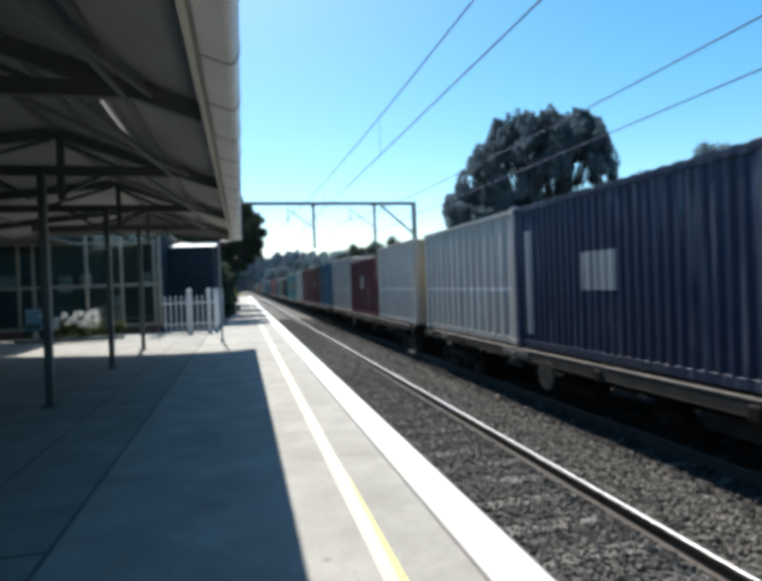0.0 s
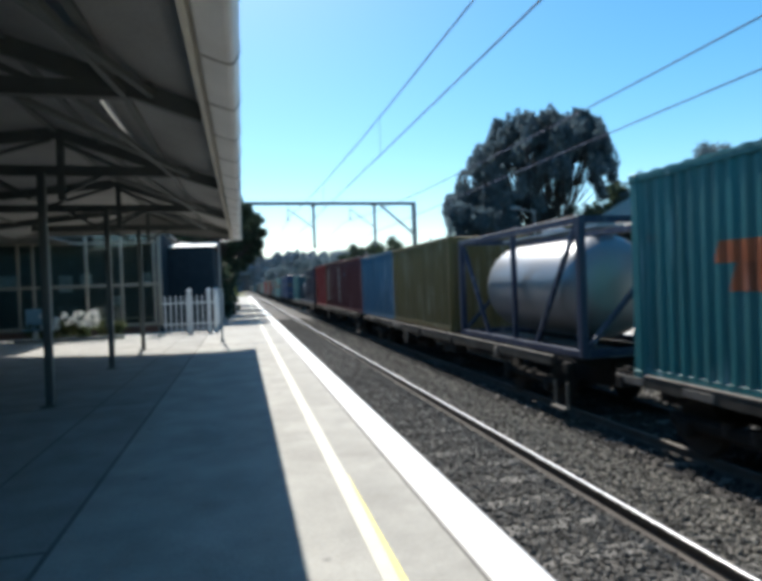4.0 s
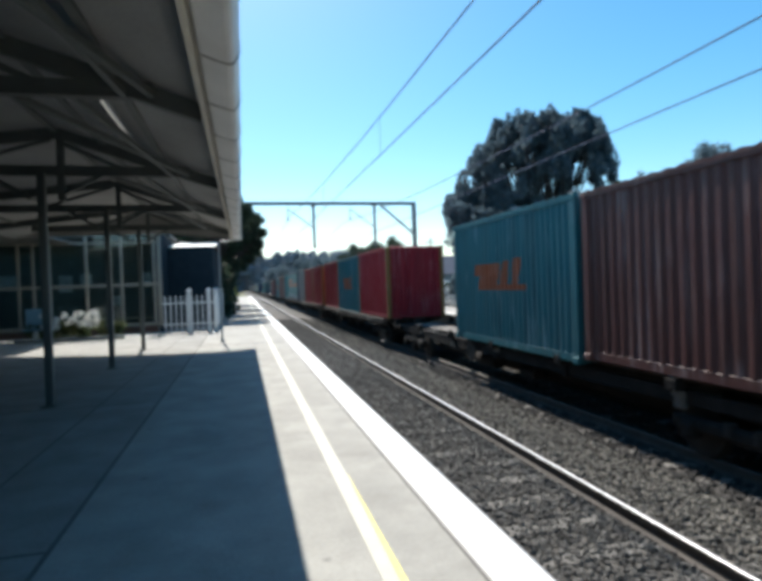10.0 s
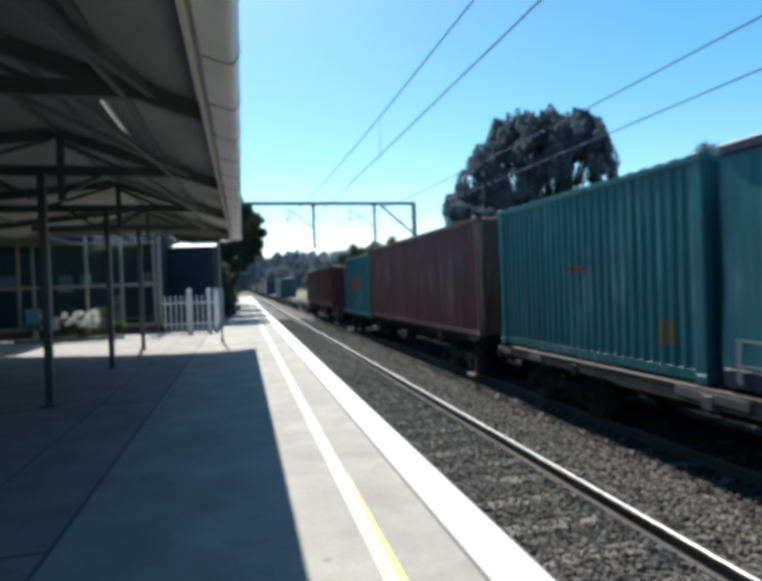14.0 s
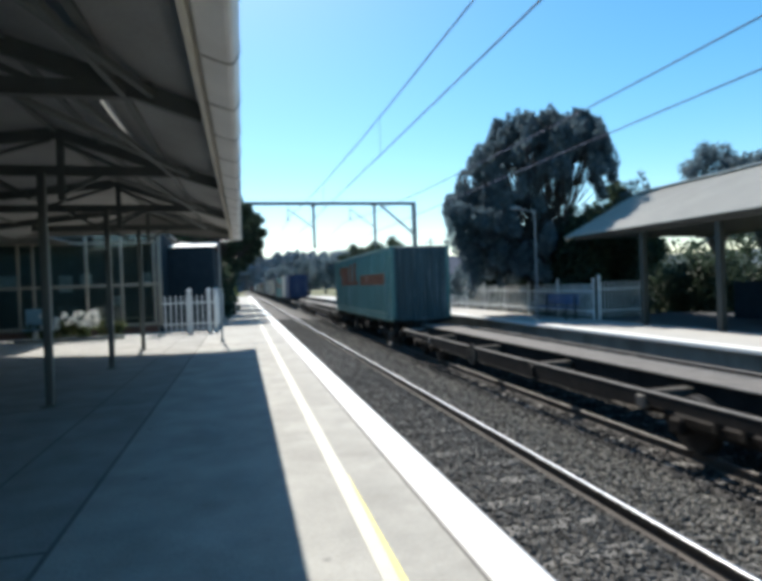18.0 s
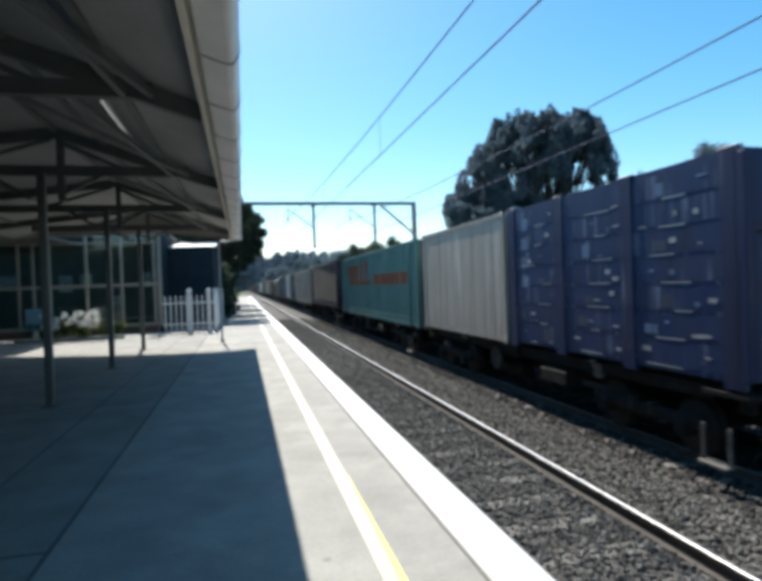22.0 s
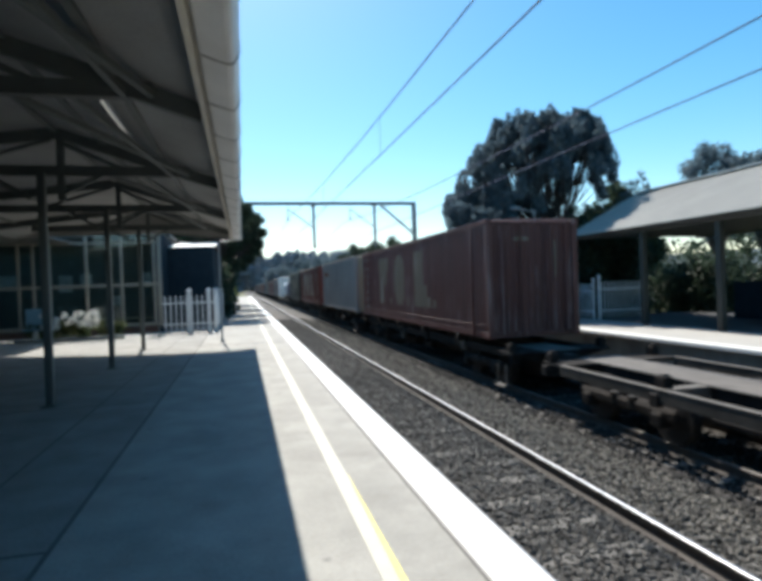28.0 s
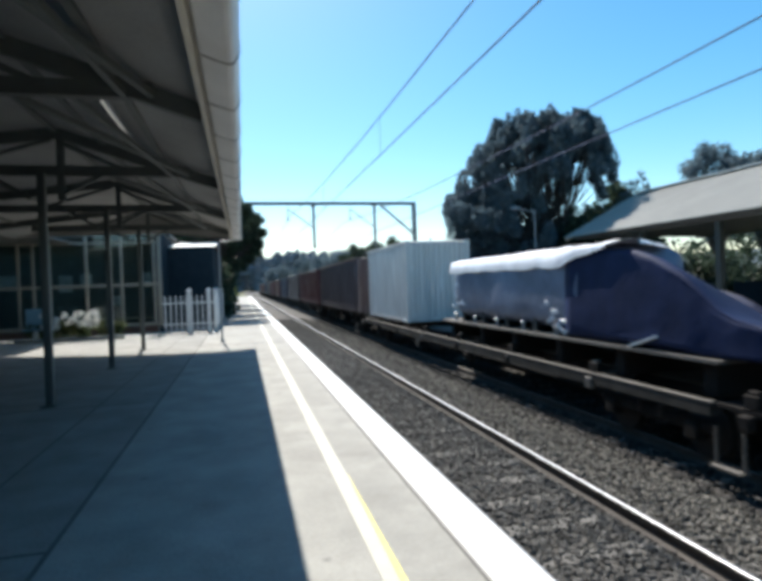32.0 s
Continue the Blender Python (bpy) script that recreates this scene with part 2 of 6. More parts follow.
for tx in TRACKS:
    for i in range(-20, 66):
        tagged(part("sleeper", sl, SLEEPER, at=(tx, 0.6 + i * 0.68, RAIL_Z - 0.170 if tx < 5 else FREIGHT_Z - 0.155)), "weathered concrete sleeper half buried in ballast", "sleeper", "track sleepers", "structure")


# crushed stone
def stones(name, count, x0, x1, y0, y1, size, top, seed, material, label):
    """Loose crushed stones as one mesh."""
    rng = np.random.default_rng(seed)
    g = (1 + 5 ** 0.5) / 2
    base = np.array([(-1, g, 0), (1, g, 0), (-1, -g, 0), (1, -g, 0), (0, -1, g), (0, 1, g), (0, -1, -g), (0, 1, -g), (g, 0, -1), (g, 0, 1), (-g, 0, -1), (-g, 0, 1)]) / 1.9
    tri = np.array([(0, 11, 5), (0, 5, 1), (0, 1, 7), (0, 7, 10), (0, 10, 11), (1, 5, 9), (5, 11, 4), (11, 10, 2), (10, 7, 6), (7, 1, 8),
                    (3, 9, 4), (3, 4, 2), (3, 2, 6), (3, 6, 8), (3, 8, 9), (4, 9, 5), (2, 4, 11), (6, 2, 10), (8, 6, 7), (9, 8, 1)])
    n = count
    c = np.stack([rng.uniform(x0, x1, n), rng.uniform(y0, y1, n), top + rng.uniform(-0.02, 0.018, n)], 1)
    c[:, 2] += np.interp(c[:, 0], (4.55, 5.25, 9.2, 10.4), (0.0, low_bed - bed, low_bed - bed, -1.22 - bed))
    sc = size * rng.uniform(0.55, 1.25, (n, 1, 1)) * rng.uniform(0.65, 1.1, (n, 1, 3))
    v = base[None] * sc * (1 + rng.uniform(-0.25, 0.25, (n, 12, 1)))
    a = rng.uniform(0, 6.283, n)
    b = rng.uniform(-0.6, 0.6, n)
    ca, sa, cb, sb = np.cos(a)[:, None], np.sin(a)[:, None], np.cos(b)[:, None], np.sin(b)[:, None]
    x, y, z = v[..., 0], v[..., 1] * cb - v[..., 2] * sb, v[..., 1] * sb + v[..., 2] * cb
    v = np.stack([x * ca - y * sa, x * sa + y * ca, z], -1) + c[:, None]
    f = tri[None] + (np.arange(n) * 12)[:, None, None]
    me = bpy.data.meshes.new(name)
    me.from_pydata(v.reshape(-1, 3).tolist(), [], f.reshape(-1, 3).tolist())
    me.materials.append(material)
    return tagged(new(name, me), label, "ballast", kind="stuff")


GREY_STONES, SHADE_STONES = "loose grey-brown crushed ballast stones", "dark ballast stones that stand for the train's shade"
stones("ballast_stones", 16000, 1.75, 9.2, -14, 2.5, 0.042, bed + 0.008, 8, STONE, GREY_STONES)
stones("ballast_stones", 26000, 1.75, 3.83, 2.5, 17, 0.029, bed + 0.008, 3, STONE_DULL, "dull grey crushed stones between the platform and the rail")
stones("ballast_stones", 20000, 3.87, 5.45, 2.5, 17, 0.030, bed + 0.008, 13, STONE, GREY_STONES)
stones("ballast_stones", 10000, 1.75, 3.83, 17, 46, 0.042, bed + 0.008, 4, STONE_DULL, "dull grey crushed stones between the platform and the rail")
stones("ballast_stones", 8000, 3.87, 5.45, 17, 46, 0.042, bed + 0.008, 14, STONE, GREY_STONES)
# Darker stones carry the same painted shade along the freight track.
stones("ballast_stones", 12000, 5.40, 8.6, 3.0, 17, 0.042, bed + 0.008, 5, SHADE_BALLAST, SHADE_STONES)
stones("ballast_stones", 8000, 5.40, 8.6, 17, 46, 0.055, bed + 0.008, 6, SHADE_BALLAST, SHADE_STONES)
stones("ballast_stones", 5000, 8.6, 10.3, 6, 40, 0.055, bed + 0.0, 7, STONE, GREY_STONES)

# near platform: body, coping, lines, joints
tagged(part("platform", prism([(-14, -1.3), (-14, 0.0), (-1.29, 0.0), (-1.29, -1.3)], -12, 120), CONCRETE), "grey concrete station platform", "platform", kind="structure")
# Edge bay: slightly different slabs, made paler still for the sunlight on them.
tagged(part("platform_bay", prism([(-1.29, -1.3), (-1.29, 0.0), (1.285, 0.0), (1.285, -1.3)], -12, 120), CONCRETE_SUNLIT), "concrete slabs along the platform edge, paler for the sun on them", "platform", kind="structure")
tagged(part("platform_edge", prism([(1.287, -0.16), (1.287, 0.0), (1.295, 0.012), (1.60, 0.012), (EDGE_X, -0.005), (EDGE_X, -0.16)], -12, 120), EDGE_WHITE),
       "white-painted platform coping", "platform edge", kind="structure")
tagged(part("platform_wall", box(1.288, -12, -1.3, 1.50, 120, -0.162), CONCRETE), "concrete wall under the platform edge", "platform wall", kind="structure")
tagged(part("safety_line", box(0.712, -12, 0.0, 0.836, 120, 0.004), LINE_WORN), "worn cream-white safety line on the platform", "safety line", kind="structure")
strip = bmesh.new()
strip.faces.new([strip.verts.new(p) for p in ((0.775, -12, 0.007), (0.842, -12, 0.007), (0.842, 4.9, 0.007), (0.836, 4.9, 0.007), (0.79, 2.6, 0.007))])
tagged(part("yellow_strip", strip, LINE_YELLOW), "fresher yellow paint along the worn safety line", "safety line", kind="structure")
for jx, jw in ((-1.29, 0.017), (-2.14, 0.012), (1.272, 0.009)):
    tagged(part("joint", box(jx - jw, -12, 0.0, jx + jw, 120, 0.003), JOINT), "dark joint along the platform slabs", "joint", kind="structure")

for jy, j0, j1 in ((17.58, -1.27, 0.70), (17.58, 0.845, 1.26), (9.2, -6.5, -1.31), (4.1, -6.5, -1.31), (24.6, -1.27, 1.26)):
    tagged(part("joint", box(j0, jy - 0.012, 0.0, j1, jy + 0.012, 0.0032), JOINT), "dark joint across the platform slabs", "joint", kind="structure")
for gx in (-0.15, 0.42, 1.02):
    tagged(part("drain_grate", box(gx - 0.14, 17.50, 0.0, gx + 0.14, 17.66, 0.006), STEEL_DARK), "small dark drain grate in the platform", "drain", "drain grates")

# far platform
tagged(part("platform_far", prism([(FAR_X + 0.4, -1.35), (FAR_X + 0.4, 0.0), (13.25, 0.0), (13.25, -1.35)], -20, 95), CONCRETE_PALE), "grey concrete platform across the tracks", "platform", kind="structure")
tagged(part("platform_edge_far", prism([(FAR_X, -0.07), (FAR_X, 0.012), (FAR_X + 0.398, 0.012), (FAR_X + 0.398, -0.07)], -20, 95), EDGE_WHITE), "white-painted coping of the far platform", "platform edge", kind="structure")
tagged(part("platform_wall_far", box(FAR_X + 0.1, -20, -1.35, FAR_X + 0.397, 95, -0.072), CONCRETE_DULL), "concrete wall under the far platform edge", "platform wall", kind="structure")

tagged(part("shelter_floor", box(13.252, -20, -1.35, 19.2, 20.6, 0.0), SHADED_FLOOR), "floor of the far shelter, darkened for the shade on it", "floor", kind="structure")

# ---- train ----
TRAIN_X, SPEED = 6.90, 16.54
MOVING = []          # (thing, s at its front, height)
CACHE = {}


def shared(key, make):
    if key not in CACHE:
        bm = make()
        CACHE[key] = mesh_of(bm, key[0])
    return CACHE[key]


PITCHES = {"fine": (0.205, 0.032), "wide": (0.43, 0.032), "flat": (0.6, 0.004), "close": (0.185, 0.024)}


def ribs(length, style):
    """(along, depth) pairs of a pressed corrugated sheet, depth 0 at the outer face."""
    pitch, deep = PITCHES[style]
    n = max(2, round(length / pitch))
    p = length / n
    out = [(0.0, 0.0)]
    for i in range(n):
        a = i * p
        out += [(a + p * 0.22, 0.0), (a + p * 0.50, deep), (a + p * 0.72, deep), (a + p, 0.0)]
    return out


def rib_sheet(length, z0, z1, style, axis):
    """A corrugated sheet in the plane of `axis`, its outer face at 0, its back at +."""
    bm = bmesh.new()
    prof = ribs(length, style)

    def put(a, d, z):
        return bm.verts.new((d, a, z)) if axis == "Y" else bm.verts.new((a, d, z))
    lo = [put(a, d, z0) for a, d in prof]
    hi = [put(a, d, z1) for a, d in prof]
    bl, bh = put(0, 0.055, z0), put(0, 0.055, z1)
    el, eh = put(length, 0.055, z0), put(length, 0.055, z1)
    for i in range(len(prof) - 1):
        bm.faces.new((lo[i], hi[i], hi[i + 1], lo[i + 1]))
    bm.faces.new((bl, bh, eh, el))
    bmesh.ops.recalc_face_normals(bm, faces=bm.faces)
    return bm


def decal(length, style, rows):
    """Paint that follows the corrugation: rows of (z0, z1, along0, along1)."""
    bm = bmesh.new()
    prof = ribs(length, style)
    for z0, z1, a0, a1 in rows:
        pts = []
        for (pa, pd), (qa, qd) in zip(prof, prof[1:]):
            if qa <= a0 or pa >= a1 or qa - pa < 1e-6:
                continue
            for t in (max(pa, a0), min(qa, a1)):
                pts.append((t, pd + (qd - pd) * (t - pa) / (qa - pa) - 0.004))
        for (a, d), (b, e) in zip(pts[::2], pts[1::2]):
            bm.faces.new([bm.verts.new(q) for q in ((d, a, z0), (d, a, z1), (e, b, z1), (e, b, z0))])
    return bm


def slant(z0, z1, a0, a1, lean, n=8):
    """Rows of a leaning stroke; along decreases with height so that it leans forward as seen from the platform."""
    out = []
    for i in range(n):
        za, zb = z0 + (z1 - z0) * i / n, z0 + (z1 - z0) * (i + 1) / n
        o = lean * ((za + zb) / 2 - z0)
        out.append((za, zb, a0 + o, a1 + o))
    return out


def paint(name, col, rough=0.5, fade=0.22):
    """Weathered container paint: chalky patches, upright streaks at two widths, rust blooms and shallow dents."""
    m = bpy.data.materials.new("container paint " + name)
    m.use_nodes = True
    n, l = m.node_tree.nodes, m.node_tree.links
    b = n["Principled BSDF"]
    co, info = n.new("ShaderNodeTexCoord"), n.new("ShaderNodeObjectInfo")
    off = n.new("ShaderNodeVectorMath")
    off.operation = "MULTIPLY_ADD"
    l.new(info.outputs["Random"], off.inputs[0])
    off.inputs[1].default_value = (43.0, 71.0, 29.0)
    l.new(co.outputs["Object"], off.inputs[2])

    def field(stretch, scale, detail, lo, hi, top, rough_n=0.6):
        mp, tx, mr = n.new("ShaderNodeMapping"), n.new("ShaderNodeTexNoise"), n.new("ShaderNodeMapRange")
        mp.inputs["Scale"].default_value = stretch
        l.new(off.outputs[0], mp.inputs[0])
        l.new(mp.outputs[0], tx.inputs["Vector"])
        tx.inputs["Scale"].default_value, tx.inputs["Detail"].default_value, tx.inputs["Roughness"].default_value = scale, detail, rough_n
        l.new(tx.outputs[0], mr.inputs[0])
        mr.inputs[1].default_value, mr.inputs[2].default_value, mr.inputs[3].default_value, mr.inputs[4].default_value = lo, hi, 0.0, top
        return tx.outputs[0], mr.outputs[0]

    def over(under, colour, factor):
        mix = n.new("ShaderNodeMix")
        mix.data_type = "RGBA"
        l.new(factor, mix.inputs["Factor"])
        if isinstance(under, tuple):
            mix.inputs[6].default_value = (*under, 1)
        else:
            l.new(under, mix.inputs[6])
        mix.inputs[7].default_value = (*colour, 1)
        return mix.outputs[2]
    base = tuple(c * 0.72 for c in col)
    chalk = (0.036 + 0.60 * col[0], 0.032 + 0.58 * col[1], 0.029 + 0.56 * col[2])
    pale = tuple(min(1.0, 0.17 + 0.85 * c) for c in col)
    grime = tuple(0.30 * c + k for c, k in zip(col, (0.012, 0.010, 0.008)))
    rust = (0.10, 0.045, 0.022)
    _, patch = field((0.55, 0.55, 0.45), 1.0, 6, 0.44, 0.72, fade * 2.2)
    _, wide = field((2.0, 2.0, 0.10), 1.0, 5, 0.50, 0.74, 0.62)
    _, thin = field((12.0, 12.0, 0.28), 1.0, 3, 0.53, 0.64, 0.9)
    _, worn = field((0.7, 0.7, 0.5), 1.0, 3, 0.47, 0.62, 1.0)
    both = n.new("ShaderNodeMath")
    both.operation = "MULTIPLY"
    l.new(thin, both.inputs[0])
    l.new(worn, both.inputs[1])
    _, dark = field((5.0, 5.0, 0.25), 1.0, 5, 0.50, 0.74, 0.85)
    _, bloom = field((1.0, 1.0, 0.6), 2.6, 9, 0.63, 0.74, 0.7, 0.72)
    grain, _ = field((1.0, 1.0, 1.0), 30.0, 3, 0.4, 0.6, 1.0)
    dent, _ = field((1.0, 1.0, 0.7), 1.3, 2, 0.4, 0.6, 1.0)
    out = over(base, chalk, patch)
    out = over(out, chalk, wide)
    out = over(out, grime, dark)
    out = over(out, pale, both.outputs[0])
    out = over(out, rust, bloom)
    l.new(out, b.inputs["Base Color"])
    b.inputs["Roughness"].default_value, b.inputs["Specular IOR Level"].default_value = rough, 0.3
    sum_h = n.new("ShaderNodeMath")
    sum_h.operation = "MULTIPLY_ADD"
    l.new(dent, sum_h.inputs[0])
    sum_h.inputs[1].default_value = 2.2
    l.new(grain, sum_h.inputs[2])
    bp = n.new("ShaderNodeBump")
    bp.inputs["Strength"].default_value, bp.inputs["Distance"].default_value = 0.10, 0.03
    l.new(sum_h.outputs[0], bp.inputs["Height"])
    l.new(bp.outputs[0], b.inputs["Normal"])
    return m


PAINT = {
    "navy": paint("navy", (0.018, 0.035, 0.088)), "blue": paint("blue", (0.031, 0.064, 0.160)), "steel": paint("steel blue", (0.04, 0.165, 0.285)),
    "white": paint("white", (0.63, 0.59, 0.545)), "bright": paint("bright white", (1.0, 0.98, 0.94), fade=0.1), "violet": paint("dark violet", (0.04, 0.024, 0.05)), "ivory": paint("ivory", (0.62, 0.55, 0.46)), "slate": paint("slate blue", (0.065, 0.088, 0.135)), "brick": paint("brick red", (0.26, 0.026, 0.03)), "grey": paint("grey", (0.58, 0.555, 0.53)), "maroon": paint("maroon", (0.13, 0.023, 0.034)),
    "brown": paint("brown", (0.165, 0.063, 0.054)), "red": paint("red", (0.42, 0.012, 0.028)), "teal": paint("teal", (0.02, 0.20, 0.22)),
    "aqua": paint("aqua", (0.115, 0.285, 0.275)), "green": paint("dark green", (0.046, 0.048, 0.043)), "olive": paint("olive", (0.18, 0.14, 0.05)),
    "rust": paint("rust red", (0.185, 0.044, 0.034)), "sky": paint("bright teal", (0.02, 0.195, 0.235)), "tan": paint("dusty brown", (0.19, 0.138, 0.108)), "signal": paint("signal red", (0.62, 0.012, 0.024)), "dusk": paint("grey violet", (0.13, 0.10, 0.11)),
    "orange": paint("orange", (0.44, 0.115, 0.04)), "yellow": paint("ochre", (0.30, 0.14, 0.034)), "cream": paint("cream", (0.55, 0.47, 0.33)),
    "tanned": paint("weathered cream", (0.27, 0.205, 0.15)), "faded": paint("faded cream", (0.40, 0.33, 0.28)), "lettering": paint("faded orange", (0.29, 0.105, 0.052)),
    "greygreen": paint("grey green", (0.062, 0.115, 0.14)),
    "darkblue": paint("dark blue", (0.016, 0.03, 0.10)), "deepblue": paint("deep blue", (0.010, 0.040, 0.135)), "ashen": paint("ashen", (0.46, 0.425, 0.375)), "drab": paint("drab grey", (0.38, 0.365, 0.355)), "black": paint("black", (0.02, 0.02, 0.022)), "lightblue": paint("light blue", (0.15, 0.25, 0.40)),
}
W2 = 1.22


def roof_ribs(L, H):
    """A roof sheet pressed into low ribs across the container."""
    bm = bmesh.new()
    n = max(4, round(L / 0.30))
    prof = [(0.03, H - 0.03)]
    for i in range(n):
        a, p = 0.05 + (L - 0.1) * i / n, (L - 0.1) / n
        prof += [(a, H - 0.02), (a + p * 0.18, H - 0.002), (a + p * 0.52, H - 0.002), (a + p * 0.70, H - 0.02)]
    prof += [(L - 0.03, H - 0.03), (L - 0.03, H - 0.07), (0.03, H - 0.07)]
    a = [bm.verts.new((-W2 - 0.004, y, z)) for y, z in prof]
    b = [bm.verts.new((W2 + 0.004, y, z)) for y, z in prof]
    for i in range(len(prof)):
        j = (i + 1) % len(prof)
        bm.faces.new((a[i], a[j], b[j], b[i]))
    bm.faces.new(a[::-1])
    bm.faces.new(b)
    bmesh.ops.recalc_face_normals(bm, faces=bm.faces)
    return bm


def container(s, length, colour, height=2.75, deck=0.24, style="fine", marks=(), post="", end_colour="", label="", look_word="", doors=False, badges=(), rungs=()):
    """A freight container whose front end stands at s on the train; its parts are posts, rails, walls, roof, castings."""
    c, pc, ec = PAINT[colour], PAINT[post or colour], PAINT[end_colour or colour]
    size = "short" if length < 8 else "long"
    words = label or f"{size} {look_word or colour} corrugated steel freight container on a wagon"
    root = thing("container", pose(TRAIN_X, s, deck), words, "container", "containers on the train")
    L, H = round(length, 2), round(height, 2)
    side = shared(("side_panel", L, H, style), lambda: rib_sheet(L - 0.32, 0.16, H - 0.12, style, "Y"))
    part("side_panel", side, c, root, at=(-W2 + 0.02, 0.16, 0))
    part("side_panel", side, c, root, at=pose(W2 - 0.02, L - 0.16, 0, 0, 0, 180))
    part("end_wall", shared(("end_wall", H, style), lambda: rib_sheet(2 * W2 - 0.28, 0.16, H - 0.12, "fine" if style != "flat" else "flat", "X")), ec, root, at=(-W2 + 0.14, 0.03, 0))
    roof = shared(("roof_sheet", L, H), lambda: roof_ribs(L, H))
    part("roof_sheet", roof, c, root)
    part("container_floor", shared(("container_floor", L), lambda: box(-W2 + 0.04, 0.06, 0.06, W2 - 0.04, L - 0.06, 0.15)), STEEL_DARK, root)
    postm = shared(("corner_post", H), lambda: box(-0.08, -0.08, 0.11, 0.08, 0.08, H - 0.11, 0.012))
    cast = shared(("corner_casting",), lambda: box(-0.09, -0.09, -0.06, 0.09, 0.09, 0.06, 0.01))
    for px in (-W2 + 0.08, W2 - 0.08):
        for py in (0.08, L - 0.08):
            part("corner_post", postm, pc, root, at=(px, py, 0))
            part("corner_casting", cast, pc, root, at=(px + (-0.01 if px < 0 else 0.01), py, 0.06))
            part("corner_casting", cast, pc, root, at=(px + (-0.01 if px < 0 else 0.01), py, H - 0.06))
        part("bottom_rail", shared(("bottom_rail", L), lambda: box(-0.045, 0.17, 0.02, 0.045, L - 0.17, 0.17, 0.01)), pc if post == "" else c, root, at=(px + (-0.012 if px < 0 else 0.012), 0, 0))
        part("top_rail", shared(("top_rail", L, H), lambda: box(-0.04, 0.16, H - 0.13, 0.04, L - 0.16, H - 0.03, 0.01)), c, root, at=(px + (-0.035 if px < 0 else 0.035), 0, 0))
    for py in (0.07, L - 0.07):
        part("end_header", shared(("end_header", H), lambda: box(-W2 + 0.17, -0.05, H - 0.14, W2 - 0.17, 0.05, H - 0.03, 0.01)), ec if py < 1 else c, root, at=(0, py, 0))
        part("end_sill", shared(("end_sill",), lambda: box(-W2 + 0.17, -0.05, 0.02, W2 - 0.17, 0.05, 0.17, 0.01)), ec if py < 1 else c, root, at=(0, py, 0))
    part("rear_wall", shared(("rear_wall", H), lambda: box(-W2 + 0.14, -0.03, 0.16, W2 - 0.14, 0.0, H - 0.12)), c, root, at=(0, L - 0.02, 0))
    if doors:
        rods = shared(("lock_rod", H), lambda: rod((0, 0, 0.1), (0, 0, H - 0.1), 0.022))
        for lx in (-0.85, -0.35, 0.35, 0.85):
            part("lock_rod", rods, ec, root, at=(lx, -0.03, 0))
    if L > 13:
        for py in (1.0, L - 1.0):
            part("inset_post", shared(("inset_post", H), lambda: box(-0.015, -0.05, 0.02, 0.03, 0.05, H - 0.03, 0.008)), pc, root, at=(-W2 + 0.005, py, 0))
        for b0, b1 in ((0.17, 0.92), (1.08, round(L - 1.08, 2)), (round(L - 0.92, 2), round(L - 0.17, 2))):
            part("side_band", shared(("side_band", b0, b1), lambda: prism([(0.055, 0.03), (0.0, 0.33), (0.03, 0.345), (0.085, 0.03)], b0, b1)), c, root, at=(-W2 + 0.019, 0, 0))
    for bx, bz, bw, bh, mc, turn in badges:
        part("placard", box(-bw / 2, -0.004, -bh / 2, bw / 2, 0.003, bh / 2), PAINT[mc], root, at=pose(bx, 0.024, bz, 0, turn, 0))
    for ra in rungs:
        for k in range(7):
            part("rung", shared(("rung",), lambda: box(-0.03, -0.15, -0.013, 0.0, 0.15, 0.013)), GALV, root, "worn steel ladder rung", at=(-W2 + 0.016, ra, 0.4 + k * (H - 0.8) / 6))
    for rows, mc, nm in marks:
        part(nm, decal(L - 0.32, style, rows), PAINT[mc], root, at=(-W2 + 0.02, 0.16, 0))
    MOVING.append((root, s, deck))
    return root


def slogan(start, width, z0, h, mc="orange", stripe=None):
    """A leaning emblem of plain blocks, from `start` (towards the rear end) forwards, and a stripe."""
    out, k = [], 0.30
    for z_lo, z_hi, u0, u1 in ((0.56, 1.0, 0.0, 0.50), (0.0, 0.56, 0.12, 0.50), (0.2, 1.06, 0.55, 0.67), (0.2, 1.12, 0.75, 0.87)):
        n = 6
        rows = []
        for i in range(n):
            za, zb = z0 + h * (z_lo + (z_hi - z_lo) * i / n), z0 + h * (z_lo + (z_hi - z_lo) * (i + 1) / n)
            o = k * ((za + zb) / 2 - z0)
            rows.append((za, zb, start - u1 * width - o, start - u0 * width - o))
        out.append((rows, mc, "emblem_block"))
    out.append((slant(z0, z0 + 0.2 * h, start - 1.0 * width, start - 0.505 * width, -k, 2), mc, "emblem_base"))
    if stripe:
        out.append(([(z0, z0 + 0.42 * h, stripe[0], stripe[1])], mc, "painted_stripe"))
        for e0, e1 in ((z0 + 0.42 * h, z0 + 0.42 * h + 0.035), (z0 - 0.035, z0)):
            out.append(([(e0, e1, stripe[0], stripe[1])], "tanned", "stripe_edge"))
    return out


def plate(a0, a1, z0, z1, mc="white", nm="notice_panel"):
    return [([(z0, z1, a0, a1)], mc, nm)]


